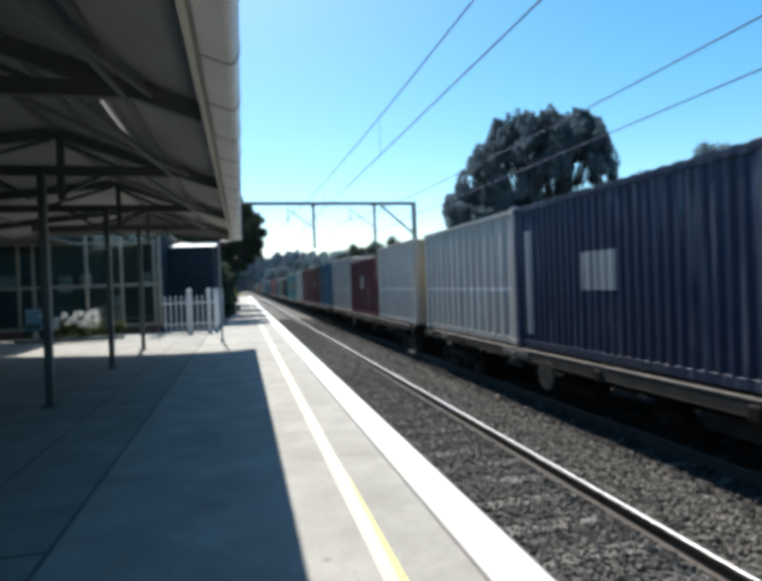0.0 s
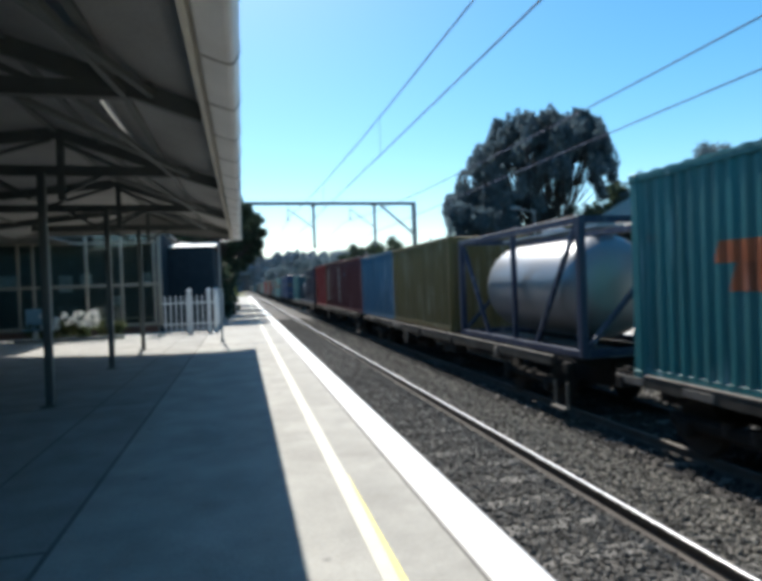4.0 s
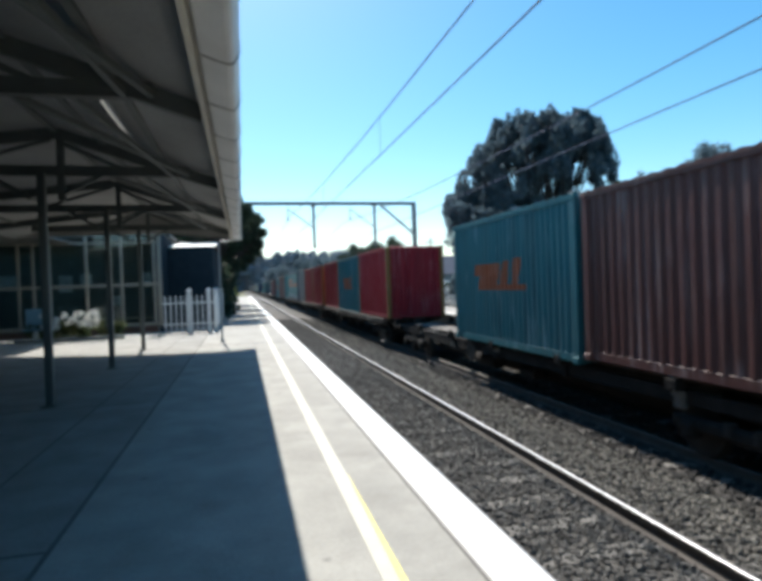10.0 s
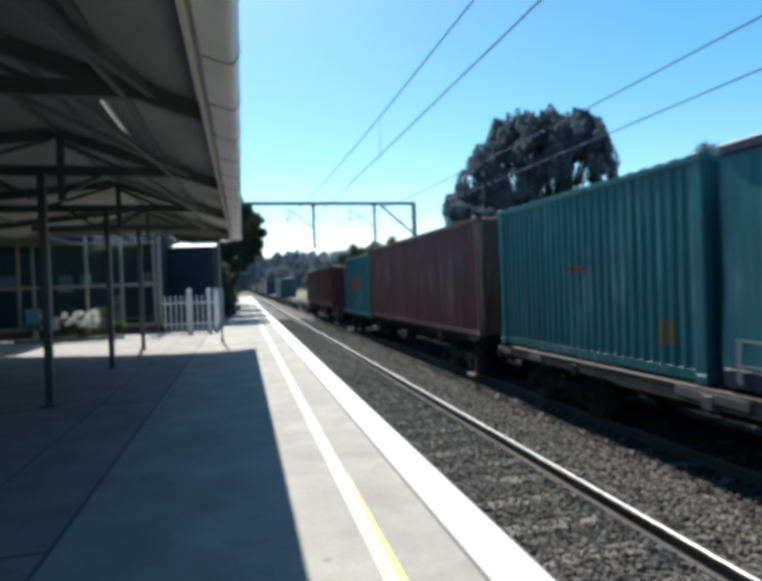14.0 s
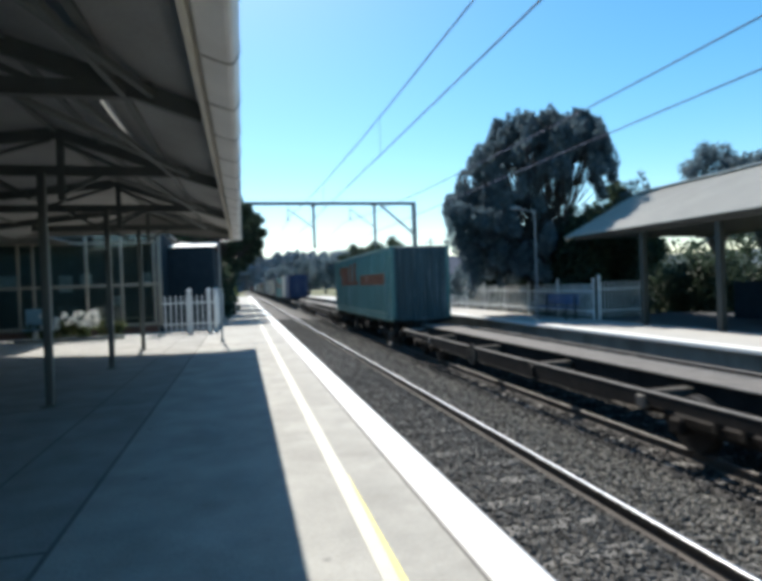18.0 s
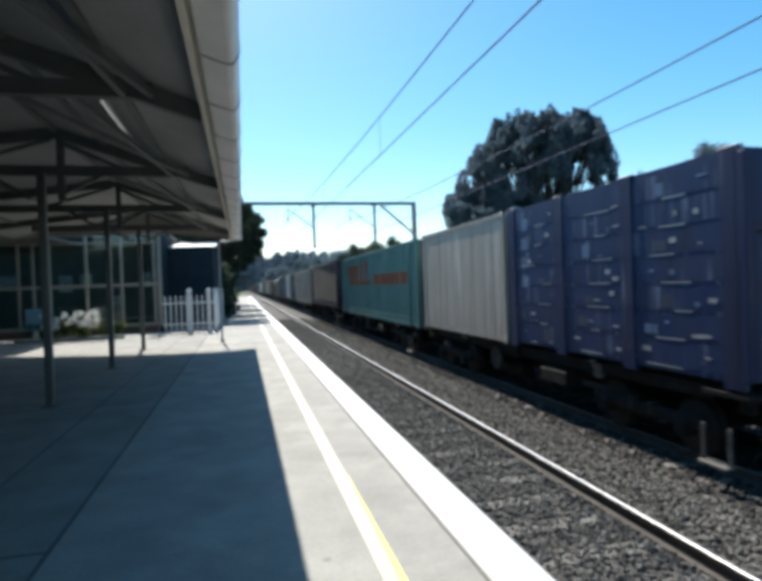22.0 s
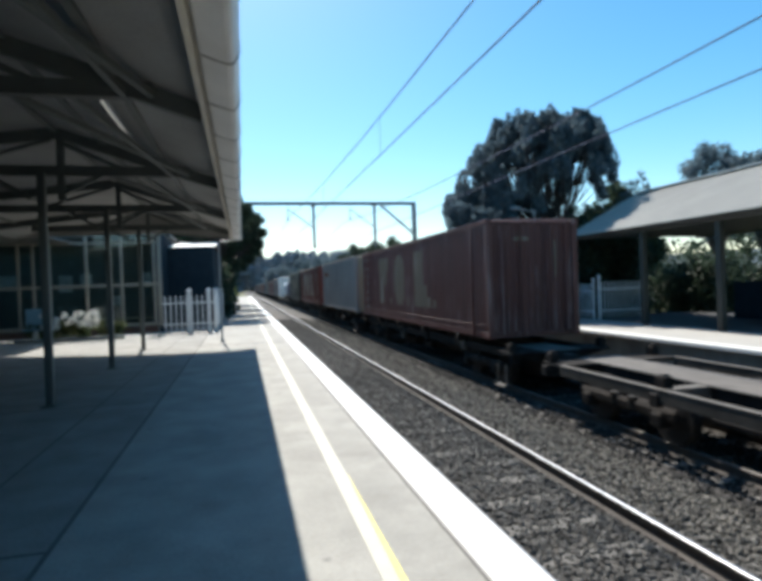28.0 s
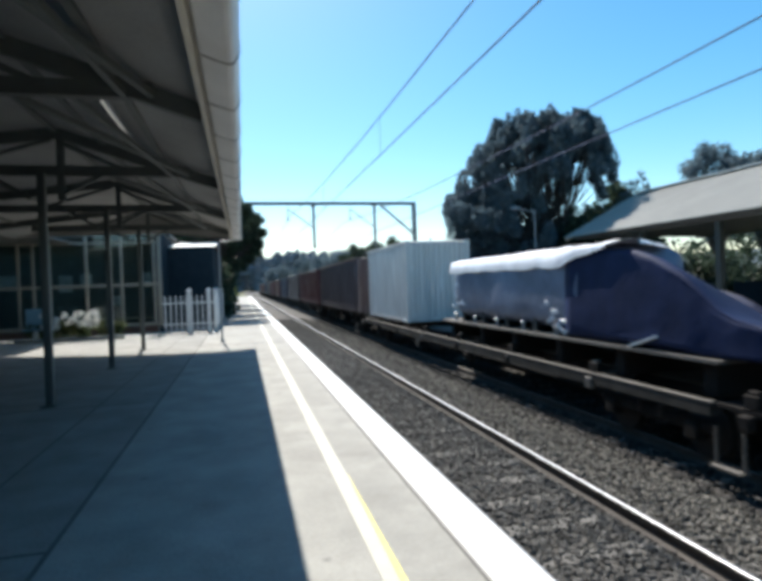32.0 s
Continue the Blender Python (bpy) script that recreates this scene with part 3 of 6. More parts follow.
def column(a0, a1, z0, z1, n, mc="white"):
    """Unreadable upright lettering as a column of bars."""
    st = (z1 - z0) / n
    return [([(z0 + i * st + 0.04, z0 + (i + 1) * st - 0.02, a0, a1)], mc, "lettering_bar") for i in range(n)]


def bars(z0, z1, a0, step, wide, n, mc):
    """Unreadable lettering as a row of bars."""
    return [([(z0, z1, a0 + i * step, a0 + i * step + wide)], mc, "lettering_bar") for i in range(n)]


def initials(spots, z0, h, mc="faded"):
    """Three large plain painted shapes with square dots: a post with a solid block, a solid rounded block, a post on a solid step; spots: (rear edge, width)."""
    out = []
    for i, (a, w) in enumerate(spots):
        if i == 0:
            rows = [(z0, z0 + 0.40 * h, a - 0.52 * w, a - 0.08 * w), (z0 + 0.40 * h, z0 + 0.70 * h, a - 0.80 * w, a - 0.08 * w), (z0 + 0.70 * h, z0 + h, a - w, a)]
        elif i == 1:
            rows = [(z0 + u * h, z0 + v * h, a - w + q * w, a - q * w) for u, v, q in ((0.0, 0.08, 0.26), (0.08, 0.22, 0.12), (0.22, 0.78, 0.03), (0.78, 0.92, 0.12), (0.92, 1.0, 0.26))]
        else:
            rows = [(z0 + 0.38 * h, z0 + h, a - 0.55 * w, a - 0.05 * w), (z0 + 0.18 * h, z0 + 0.38 * h, a - 0.75 * w, a - 0.05 * w), (z0, z0 + 0.18 * h, a - w, a)]
        out.append((rows, mc, "painted_block"))
        out.append(([(z0, z0 + 0.14 * h, a - w - 0.42, a - w - 0.20)], mc, "painted_dot"))
    return out


def bogie(root, y):
    frame_m = shared(("bogie",), lambda: box(-1.05, -1.2, 0.38, -0.92, 1.2, 0.58, 0.05, box(0.92, -1.2, 0.38, 1.05, 1.2, 0.58, 0.05, box(-1.0, -0.2, 0.36, 1.0, 0.2, 0.50))))
    b = part("bogie", frame_m, WAGON_BROWN, root, at=(0, y, 0))
    wheel = shared(("wheel",), lambda: turned([(0.10, -0.09), (0.33, -0.065), (0.39, -0.065), (0.385, 0.04), (0.415, 0.05), (0.415, 0.075), (0.33, 0.075), (0.10, 0.06)], 20, axis="X"))
    for wy in (-0.86, 0.86):
        for wx, turn in ((-0.7525, 0), (0.7525, 180)):
            part("wheel", wheel, WHEEL, b, at=pose(wx, wy, 0.39, 0, 0, turn))
        part("axle", shared(("axle",), lambda: rod((-0.95, 0, 0.39), (0.95, 0, 0.39), 0.07, 10)), WHEEL, b, at=(0, wy, 0))
        part("axle_box", shared(("axle_box",), lambda: box(-1.13, -0.13, 0.28, -0.90, 0.13, 0.52, 0.04)), WAGON_BROWN, b, at=(0, wy, 0))
        part("spring", shared(("spring",), lambda: rod((-0.99, 0, 0.44), (-0.99, 0, 0.62), 0.08, 10)), WHEEL, b, at=(0, wy * 0.25, 0))


def brake_wheel(r):
    """A hand-brake wheel: a thin rim, four spokes and a hub, facing sideways."""
    bm = turned([(r - 0.03, -0.02), (r, -0.015), (r, 0.015), (r - 0.03, 0.02), (r - 0.03, -0.02)], 20, axis="X")
    turned([(0.01, -0.03), (0.05, -0.03), (0.05, 0.03), (0.01, 0.03)], 10, bm, axis="X")
    for a in (0.4, 0.4 + math.pi / 2):
        c, d = math.cos(a) * (r - 0.02), math.sin(a) * (r - 0.02)
        rod((0, -c, -d), (0, c, d), 0.012, 6, bm)
    return bm


def prism_side(L, z, deep):
    """A side sill: shallow over the bogies, deeper between them."""
    bm = bmesh.new()
    outline = [(0.72, z - 0.18), (0.72, z - 0.015), (L - 0.72, z - 0.015), (L - 0.72, z - 0.18), (L - 3.2, z - 0.18), (L - 4.2, z - deep), (4.2, z - deep), (3.2, z - 0.18)]
    a = [bm.verts.new((-0.05, y, h)) for y, h in outline]
    b = [bm.verts.new((0.05, y, h)) for y, h in outline]
    bm.faces.new(a)
    bm.faces.new(b[::-1])
    for i in range(len(a)):
        bm.faces.new((a[i], b[i], b[(i + 1) % len(a)], a[(i + 1) % len(a)]))
    bmesh.ops.recalc_face_normals(bm, faces=bm.faces)
    return bm


def wagon(f, r, sills=True, bare=False, tucked=False):
    """A skeletal container wagon from f to r on the train: broad spine, side sills, cross arms, pedestals, bogies, couplers."""
    L = round(r - f - 0.9, 2)
    z = round((-0.02 if bare else 0.20 if sills else 0.05) - FREIGHT_Z, 2)
    up = 0.10 if bare else 0.0
    root = thing("wagon", pose(TRAIN_X, f + 0.45, FREIGHT_Z), "dark brown skeletal container wagon with a dusty spine and side sills", "wagon", "wagons of the train")
    part("spine", shared(("spine", L, z), lambda: box(-0.42, 0, z - (0.34 if bare else 0.58), 0.42, L, z + up - 0.025, 0.02)), WAGON_BROWN, root)
    part("spine_top", shared(("spine_top", L, z), lambda: box(-0.46, 0, z + up - 0.024, 0.46, L, z + up)), WAGON_DUST, root, "dusty flat top of the spine")
    lip = WAGON_BROWN if tucked else WAGON_DUST
    reach = 0.98 if tucked else 1.235
    deep = 0.30 if bare else 0.20
    for sx in (-reach, reach):
        part("side_sill", shared(("side_sill", L, z), lambda: prism_side(L, z, deep)), WAGON_BROWN if tucked or bare else SILL, root, at=(sx, 0, 0))
        part("sill_lip", shared(("sill_lip", L, z), lambda: box(-0.055, 0.72, z - 0.014, 0.045, L - 0.72, z + 0.004)), lip, root, "" if tucked else "pale worn edge of the sill", at=(sx, 0, 0))
        part("flange", shared(("flange", L, z), lambda: box(-0.075, 4.2, z - deep - 0.015, 0.075, L - 4.2, z - deep - 0.002)), WAGON_BROWN, root, "", at=(sx, 0, 0))
    if sills:
        part("equipment_box", shared(("equipment_box",), lambda: box(-1.20, -0.45, 0.52, -0.85, 0.45, 0.78, 0.02)), WAGON_BROWN, root, at=(0, L * 0.36, 0))
    plate_m = shared(("end_plate", z), lambda: prism([(-1.22, z - 0.06), (-1.22, z - 0.006), (1.22, z - 0.006), (1.22, z - 0.06)], 0.0, 0.70))
    part("end_plate", plate_m, WAGON_DUST if bare else WAGON_BROWN, root)
    part("end_plate", plate_m, WAGON_DUST if bare else WAGON_BROWN, root, at=(0, L - 0.70, 0))
    n = max(3, round(L / 3.05))
    arm = shared(("cross_arm", z), lambda: prism([(-1.10, z - 0.09), (-1.10, z - 0.012), (-0.44, z - 0.012), (-0.44, z - 0.25)], -0.10, 0.10))
    pedestal = shared(("pedestal", z), lambda: box(-0.085, -0.10, z + 0.005, 0.085, 0.10, 0.215 - FREIGHT_Z, 0.01))
    lock = shared(("twist_lock", z), lambda: box(-0.05, -0.06, 0.216 - FREIGHT_Z, 0.05, 0.06, 0.26 - FREIGHT_Z, 0.01))
    tie = shared(("tie_down", z), lambda: box(-0.09, -0.09, z - 0.26, 0.03, 0.09, z - 0.06, 0.02))
    for i in range(n + 1):
        y = 0.2 + (L - 0.4) * i / n
        part("cross_arm", arm, WAGON_DUST if i % 2 and not bare else SILL if bare else WAGON_BROWN, root, at=(0, y, 0))
        part("cross_arm", arm, WAGON_BROWN, root, at=pose(0, y, 0, 0, 0, 180))
        for sx in () if bare else (-1.13, 1.13):
            ped = part("pedestal", pedestal, WAGON_BROWN, root, at=(sx, y, 0))
            part("twist_lock", lock, WAGON_DUST if i % 2 else WAGON_BROWN, ped)
        part("tie_down", tie, WAGON_DUST if i % 3 == 1 else WAGON_BROWN, root, at=(-1.24 if not tucked else -1.0, y, 0))
    for by in (2.1, L - 2.1):
        bogie(root, by)
    cp = shared(("coupler", z), lambda: box(-0.11, -0.5, z - 0.27, 0.11, 0.0, z - 0.05, 0.03))
    part("coupler", cp, WHEEL, root)
    part("coupler", cp, WHEEL, root, at=pose(0, L, 0, 0, 0, 180))
    part("brake_cylinder", shared(("brake_cylinder",), lambda: rod((-0.65, -0.3, 0.42), (-0.65, 0.3, 0.42), 0.14, 12)), WAGON_BROWN, root, at=(0, L * 0.45, 0))
    part("air_tank", shared(("air_tank",), lambda: rod((-0.62, -0.6, 0.42), (-0.62, 0.6, 0.42), 0.17, 12)), WAGON_BROWN, root, at=(0, L * 0.58, 0))
    hoop = shared(("hand_brake",), lambda: brake_wheel(0.27))
    part("hand_brake", hoop, SILL, root, at=(-reach - 0.065, L * 0.590, 0.66))
    if sills and not tucked:
        for y0, y1, high in ((L * 0.63, L * 0.63 + 1.15, 0.13), (L * 0.89, L * 0.89 + 0.5, 0.11), (L - 0.72, L - 0.1, 0.12)):
            part("sill_plate", box(-1.305, y0, z - 0.16, -1.287, y1, z - 0.16 + high, 0.006), WAGON_DUST, root, "pale worn plate on the sill")
    step = shared(("foot_step",), lambda: box(-0.02, -0.22, 0.16, 0.02, -0.19, 0.62, 0, box(-0.02, 0.19, 0.16, 0.02, 0.22, 0.62, 0, box(-0.10, -0.22, 0.13, 0.06, 0.22, 0.16))))
    part("foot_step", step, WAGON_DUST, root, "", at=(-1.26, 0.45, 0))
    MOVING.append((root, f + 0.45, FREIGHT_Z))
    return root

LONG = 14.2
SCRAWL = [(rows, "grey", "scrawl_stroke") for rows in (slant(1.1, 1.6, 11.1, 11.3, -0.6), slant(1.25, 1.75, 10.75, 10.95, 0.5), slant(1.0, 1.5, 10.45, 10.65, -0.4), [(1.02, 1.12, 10.2, 11.2)], slant(1.4, 1.8, 10.2, 10.4, 0.5))]
SCRAWL += [([(0.6, 2.2, 13.3, 13.4)], "grey", "pale_streak")]


def long_aqua(s, length=LONG, h=3.0):
    return container(s, length, "aqua", h, 0.13, "close", end_colour="greygreen", doors=True, marks=slogan(length - 1.5, length * 0.41, 1.51, 1.02, "lettering", (0.9, length * 0.44)),
                     label="long faded aqua-green corrugated container with an orange emblem and stripe")


def short_teal(s, colour="teal", h=3.02, length=6.0):
    return container(s, length, colour, h, 0.13, marks=slogan(4.45, 2.7, 1.30, 0.62, "orange"), label="short teal corrugated container with a small orange emblem")


# (front end, rear end) of each wagon
WAGONS = [(-19.6, -1.4), (-1.3, 17.6), (17.8, 36.7), (36.8, 55.4), (55.5, 74.4), (74.6, 93.2), (93.3, 111.4), (111.6, 131.9), (132.2, 153.0), (153.3, 168.4),
          (168.5, 187.2), (187.3, 206.2), (206.4, 224.9), (225.1, 243.95), (244.1, 264.6), (265.4, 283.4), (283.6, 300.8), (301.0, 318.3), (318.5, 333.6),
          (333.8, 351.0), (351.2, 368.6), (368.8, 381.8), (381.9, 396.9), (397.4, 411.2), (411.5, 427.1), (427.2, 439.7), (439.75, 454.3), (454.4, 473.6),
          (474.0, 490.7), (491.0, 504.6), (504.9, 520.7), (520.9, 533.8), (534.0, 556.6), (556.8, 572.0), (572.2, 587.5), (587.7, 603.0), (603.2, 619.0),
          (619.2, 634.5), (634.7, 650.0), (650.2, 666.0), (666.2, 682.0), (682.2, 698.0), (698.2, 714.0), (714.2, 730.0)]
for f0, r0 in WAGONS:
    wagon(f0, r0, f0 not in (132.2, 153.3, 168.5, 283.6, 301.0, 333.8, 351.2, 454.4, 474.0, 534.0), f0 in (283.6, 301.0, 333.8, 351.2), f0 in (132.2, 153.3, 168.5) or f0 > 240 and f0 not in (283.6, 301.0, 333.8, 351.2, 454.4, 534.0))

container(-18.8, 12.19, "maroon", 2.7)
container(-6.2, 4.6, "navy", 2.7)
container(-1.05, 6.06, "navy", 2.92, post="rust")
container(5.02, 6.06, "navy", 2.92, style="fine", marks=plate(2.6, 3.5, 1.2, 1.85) + plate(5.25, 5.5, 0.3, 2.4, "grey", "ladder_stripe"), label="short dark blue ribbed container with a white notice panel")
# The bead is painted near-white to stand for the light it catches.
container(11.1, 6.0, "white", 2.92, style="wide", marks=plate(0.0, 5.7, 1.17, 1.25, "bright", "side_bead"), label="short off-white ribbed container with a horizontal bead")
container(18.3, 5.28, "white", 2.92, style="wide", end_colour="cream", marks=plate(0.0, 4.9, 1.17, 1.25, "bright", "side_bead"), rungs=(4.95,),
          label="short off-white ribbed container with a horizontal bead")
container(24.04, 5.82, "maroon", 2.62, marks=plate(2.6, 3.2, 1.25, 1.8, "grey"), label="short maroon container with a white notice panel")
container(30.05, 6.06, "white", 2.92, style="wide", marks=plate(0.0, 5.7, 1.17, 1.25, "bright", "side_bead"),
          label="short off-white ribbed container with a horizontal bead")
container(36.5, 5.95, "steel", 2.96, marks=plate(2.55, 3.05, 1.42, 1.86, "faded") + column(4.65, 5.03, 0.5, 2.6, 10, "yellow"), end_colour="teal", label="short bright blue container with a column of ochre lettering")
container(43.04, 5.85, "maroon", 2.95, marks=plate(2.6, 3.1, 1.3, 1.7, "grey"), label="short maroon container with a white notice panel")
container(48.97, 5.75, "maroon", 2.95, marks=plate(2.6, 3.1, 1.3, 1.7, "grey") + column(5.1, 5.3, 0.5, 2.3, 7, "grey"), label="short maroon container with a column of white lettering")
container(55.4, 5.86, "white", 2.95, marks=column(0.72, 1.1, 0.88, 2.62, 5, "lightblue") + column(4.85, 5.2, 0.88, 2.62, 5, "lightblue") + plate(2.6, 2.95, 1.34, 1.73, "yellow"), end_colour="cream",
          label="short white container with blue lettering blocks and an ochre mark")
short_teal(61.34)
short_teal(67.5)


def tank_frame(s, colour="navy", label="silver tank container inside a dark steel frame"):
    """A tank in an open frame: eight castings, four posts, rails, diagonal braces, barrel with dished ends."""
    root = thing("tank_container", pose(TRAIN_X, s, 0.24), label, "tank", "tanks on the train")
    L, H = 5.6, 2.5
    pc = PAINT[colour]
    for px in (-1.15, 1.15):
        for py in (0.07, L - 0.07):
            part("corner_post", shared(("tank_post",), lambda: box(-0.07, -0.07, 0, 0.07, 0.07, 2.5, 0.01)), pc, root, at=(px, py, 0))
        part("bottom_rail", shared(("tank_rail",), lambda: box(-0.06, 0.14, 0.0, 0.06, 5.46, 0.14, 0.01)), pc, root, at=(px, 0, 0))
        part("top_rail", shared(("tank_rail",), None), pc, root, at=(px, 0, H - 0.14))
        part("mid_post", bar((px, L * 0.46, 0.14), (px, L * 0.46, H - 0.14), 0.10), pc, root)
        part("brace", bar((px, 0.14, H - 0.1), (px, 1.7, 0.1), 0.08), pc, root)
        part("brace", bar((px, L - 0.14, H - 0.1), (px, L - 1.7, 0.1), 0.08), pc, root)
    for py in (0.07, L - 0.07):
        for z in (0.07, H - 0.07):
            part("cross_rail", bar((-1.08, py, z), (1.08, py, z), 0.12), pc, root)
        part("end_brace", bar((-1.08, py, 0.14), (1.08, py, H - 0.14), 0.08), pc, root)
    part("barrel", turned([(0.05, 0.5), (0.5, 0.55), (0.82, 0.68), (0.98, 0.88), (1.02, 1.05), (1.02, L - 1.45), (0.98, L - 1.28), (0.82, L - 1.08), (0.5, L - 0.95), (0.05, L - 0.90)], 28, axis="Y"),
         TANK_SKIN, root, "silver insulated barrel", at=(0, 0, 1.23), smooth=True)
    part("walkway", box(-0.3, 0.8, 2.38, 0.3, L - 0.8, 2.42), GALV, root)
    part("manhole", turned([(0.25, 0), (0.25, 0.16), (0.2, 0.2)], 16), GALV, root, at=(0, L / 2, 2.34))
    MOVING.append((root, s, 0.24))


TANK_SKIN = mat("brushed tank skin", (0.25, 0.26, 0.28), 0.42, metal=0.6, vary=0.08, scale=1.0, bump=0.03)
tank_frame(74.85)
container(81.2, 6.06, "olive", 2.7)
container(87.25, 5.9, "steel", 2.7)
container(93.25, 6.06, "maroon", 2.8, marks=[([(1.9, 2.15, 4.6, 4.9)], "lightblue", "painted_mark")], label="short dark maroon container with a small blue mark")
container(99.2, 5.95, "maroon", 2.92, marks=column(0.5, 0.82, 0.4, 2.5, 5) + column(4.75, 5.07, 0.4, 2.5, 5), label="short maroon container with two columns of white lettering")
container(105.2, 5.6, "red", 2.92, post="yellow", label="short red container with ochre corner posts")
container(112.1, 5.85, "navy", 2.92, marks=bars(2.15, 2.3, 2.9, 0.34, 0.22, 6, "grey") + plate(5.0, 5.5, 1.95, 2.45, "grey", "painted_mark"), label="short navy blue container with pale lettering along its top")
tank_frame(118.0)
container(125.7, 5.65, "teal", 2.62, badges=((-0.59, 1.66, 0.30, 0.09, "faded", 0), (0.2, 1.68, 0.35, 0.10, "yellow", 0), (-0.76, 1.3, 0.28, 0.24, "tanned", 0), (0.25, 1.28, 0.42, 0.30, "yellow", 0), (-0.48, 0.97, 0.28, 0.09, "yellow", 0), (-0.76, 0.44, 0.18, 0.16, "faded", 0), (0.85, 1.35, 0.22, 0.12, "faded", 0), (0.1, 2.2, 0.2, 0.22, "aqua", 0)), label="teal container with ochre and white placards on its doors", doors=True)
container(140.1, 11.85, "blue", 2.92, marks=plate(9.2, 9.45, 2.02, 2.3, "grey") + plate(1.0, 1.2, 0.4, 0.62, "slate"), end_colour="blue", badges=((-0.88, 1.67, 0.42, 0.42, "olive", 0), (-0.82, 0.58, 0.26, 0.26, "faded", 45), (0.83, 2.55, 0.36, 0.08, "grey", 0)), label="long royal blue corrugated container with placards on its end", doors=True)
long_aqua(153.95, 14.1)
container(168.25, 5.75, "brown", 2.87, doors=True, look_word="brown")
short_teal(174.2, "sky", length=5.8)
container(187.5, 5.62, "red", 2.92, post="yellow", label="short red container with ochre corner posts", doors=True)
short_teal(193.22, "sky", length=6.05)
container(199.38, 5.67, "red", 2.92, post="yellow", label="short red container with ochre corner posts")
container(206.5, 5.62, "red", 2.92, post="yellow", end_colour="signal", badges=((0.55, 1.45, 0.32, 0.16, "faded", 0), (-0.6, 1.3, 0.2, 0.2, "brick", 0)), label="short red container with ochre corner posts", doors=True)
container(212.2, 6.0, "red", 2.92, post="yellow", label="short red container with ochre corner posts")


def curtain(s, length, colour, label, emblem=False, height=2.96, frame_colour="", buckles=None, slack=""):
    """A soft-sided box: flat curtains with buckled straps, roof rail, end walls."""
    root = thing("curtain_container", pose(TRAIN_X, s, 0.24), label, "container", "containers on the train")
    c = PAINT[colour]
    fc = PAINT[frame_colour or colour]
    bm = bmesh.new()
    n = round(length * 5)
    rows = []
    for j in range(7):
        z = 0.28 + (height - 0.42) * j / 6
        if slack:
            rows.append([bm.verts.new((-W2 - 0.03 + 0.05 * noise.noise((length * i / n * 1.2, j * 0.5, s)), length * i / n,
                                       (0.36 + 0.22 * noise.noise((length * i / n * 1.1, 0, 7))) * (1 - j / 6) + (height - 0.30 - 0.55 * (1 - i / n) ** 2 + 0.10 * noise.noise((length * i / n * 0.9, 0, 3))) * j / 6)) for i in range(n + 1)])
            continue
        rows.append([bm.verts.new((-W2 - 0.005 + 0.045 * noise.noise((length * i / n * 1.5, z * 0.9, s)) + 0.015 * noise.noise((length * i / n * 4.5, z * 1.6, s)), length * i / n, z)) for i in range(n + 1)])
    for a, b in zip(rows, rows[1:]):
        for i in range(n):
            bm.faces.new((a[i], b[i], b[i + 1], a[i + 1]))
    part("curtain", bm, c, root, smooth=True)
    part("box_body", box(-W2 + 0.05, 0.04, 0.10, W2, length - 0.04, height - 0.06), PAINT[slack or colour], root)
    part("front_wall", box(-W2, 0.0, 0.06, W2, 0.038, height - 0.02), fc, root, "dark front wall")
    part("side_rail", box(-W2 - 0.03, 0, 0.04, -W2 + 0.04, length, 0.26, 0.01), fc, root)
    part("roof_rail", box(-W2 - 0.035, 0, height - 0.14, -W2 + 0.04, length, height, 0.02), fc, root)
    part("roof_sheet", box(-W2 + 0.045, 0.04, height - 0.055, W2, length, height - 0.01), fc, root)
    if buckles:
        for z in (0.30, 0.60):
            part("tension_bar", box(-W2 - 0.05, 0.2, z, -W2 - 0.037, length - 0.2, z + 0.025), buckles, root)
    k = 0 if slack else int(length / 0.62)
    for i in range(int(length / 1.3) if slack else 0):
        part("rope_tail", rod((-W2 - 0.05, 0.7 + i * 1.3, 0.42), (-W2 - 0.06, 0.62 + i * 1.3 + 0.2 * (i % 2), 0.28), 0.022, 6), GALV, root)
    strap = mesh_of(box(-0.012, -0.025, 0.10, 0.0, 0.025, 0.62), "strap")
    for i in range(k):
        part("strap", strap, buckles or STEEL_DARK, root, at=(-W2 - 0.036, 0.4 + i * 0.62, 0))
    if emblem:
        def flat(rows2):
            bm2 = bmesh.new()
            for z0, z1, a0, a1 in rows2:
                bm2.faces.new([bm2.verts.new((-W2 - 0.045, a, z)) for a, z in ((a0, z0), (a0, z1), (a1, z1), (a1, z0))])
            return bm2
        for rows2, mc, nm in slogan(length - 1.5, length * 0.44, 1.42, 0.92, "orange", (0.1, length * 0.31)):
            part(nm, flat(rows2), PAINT[mc], root)
    MOVING.append((root, s, 0.24))
    return root


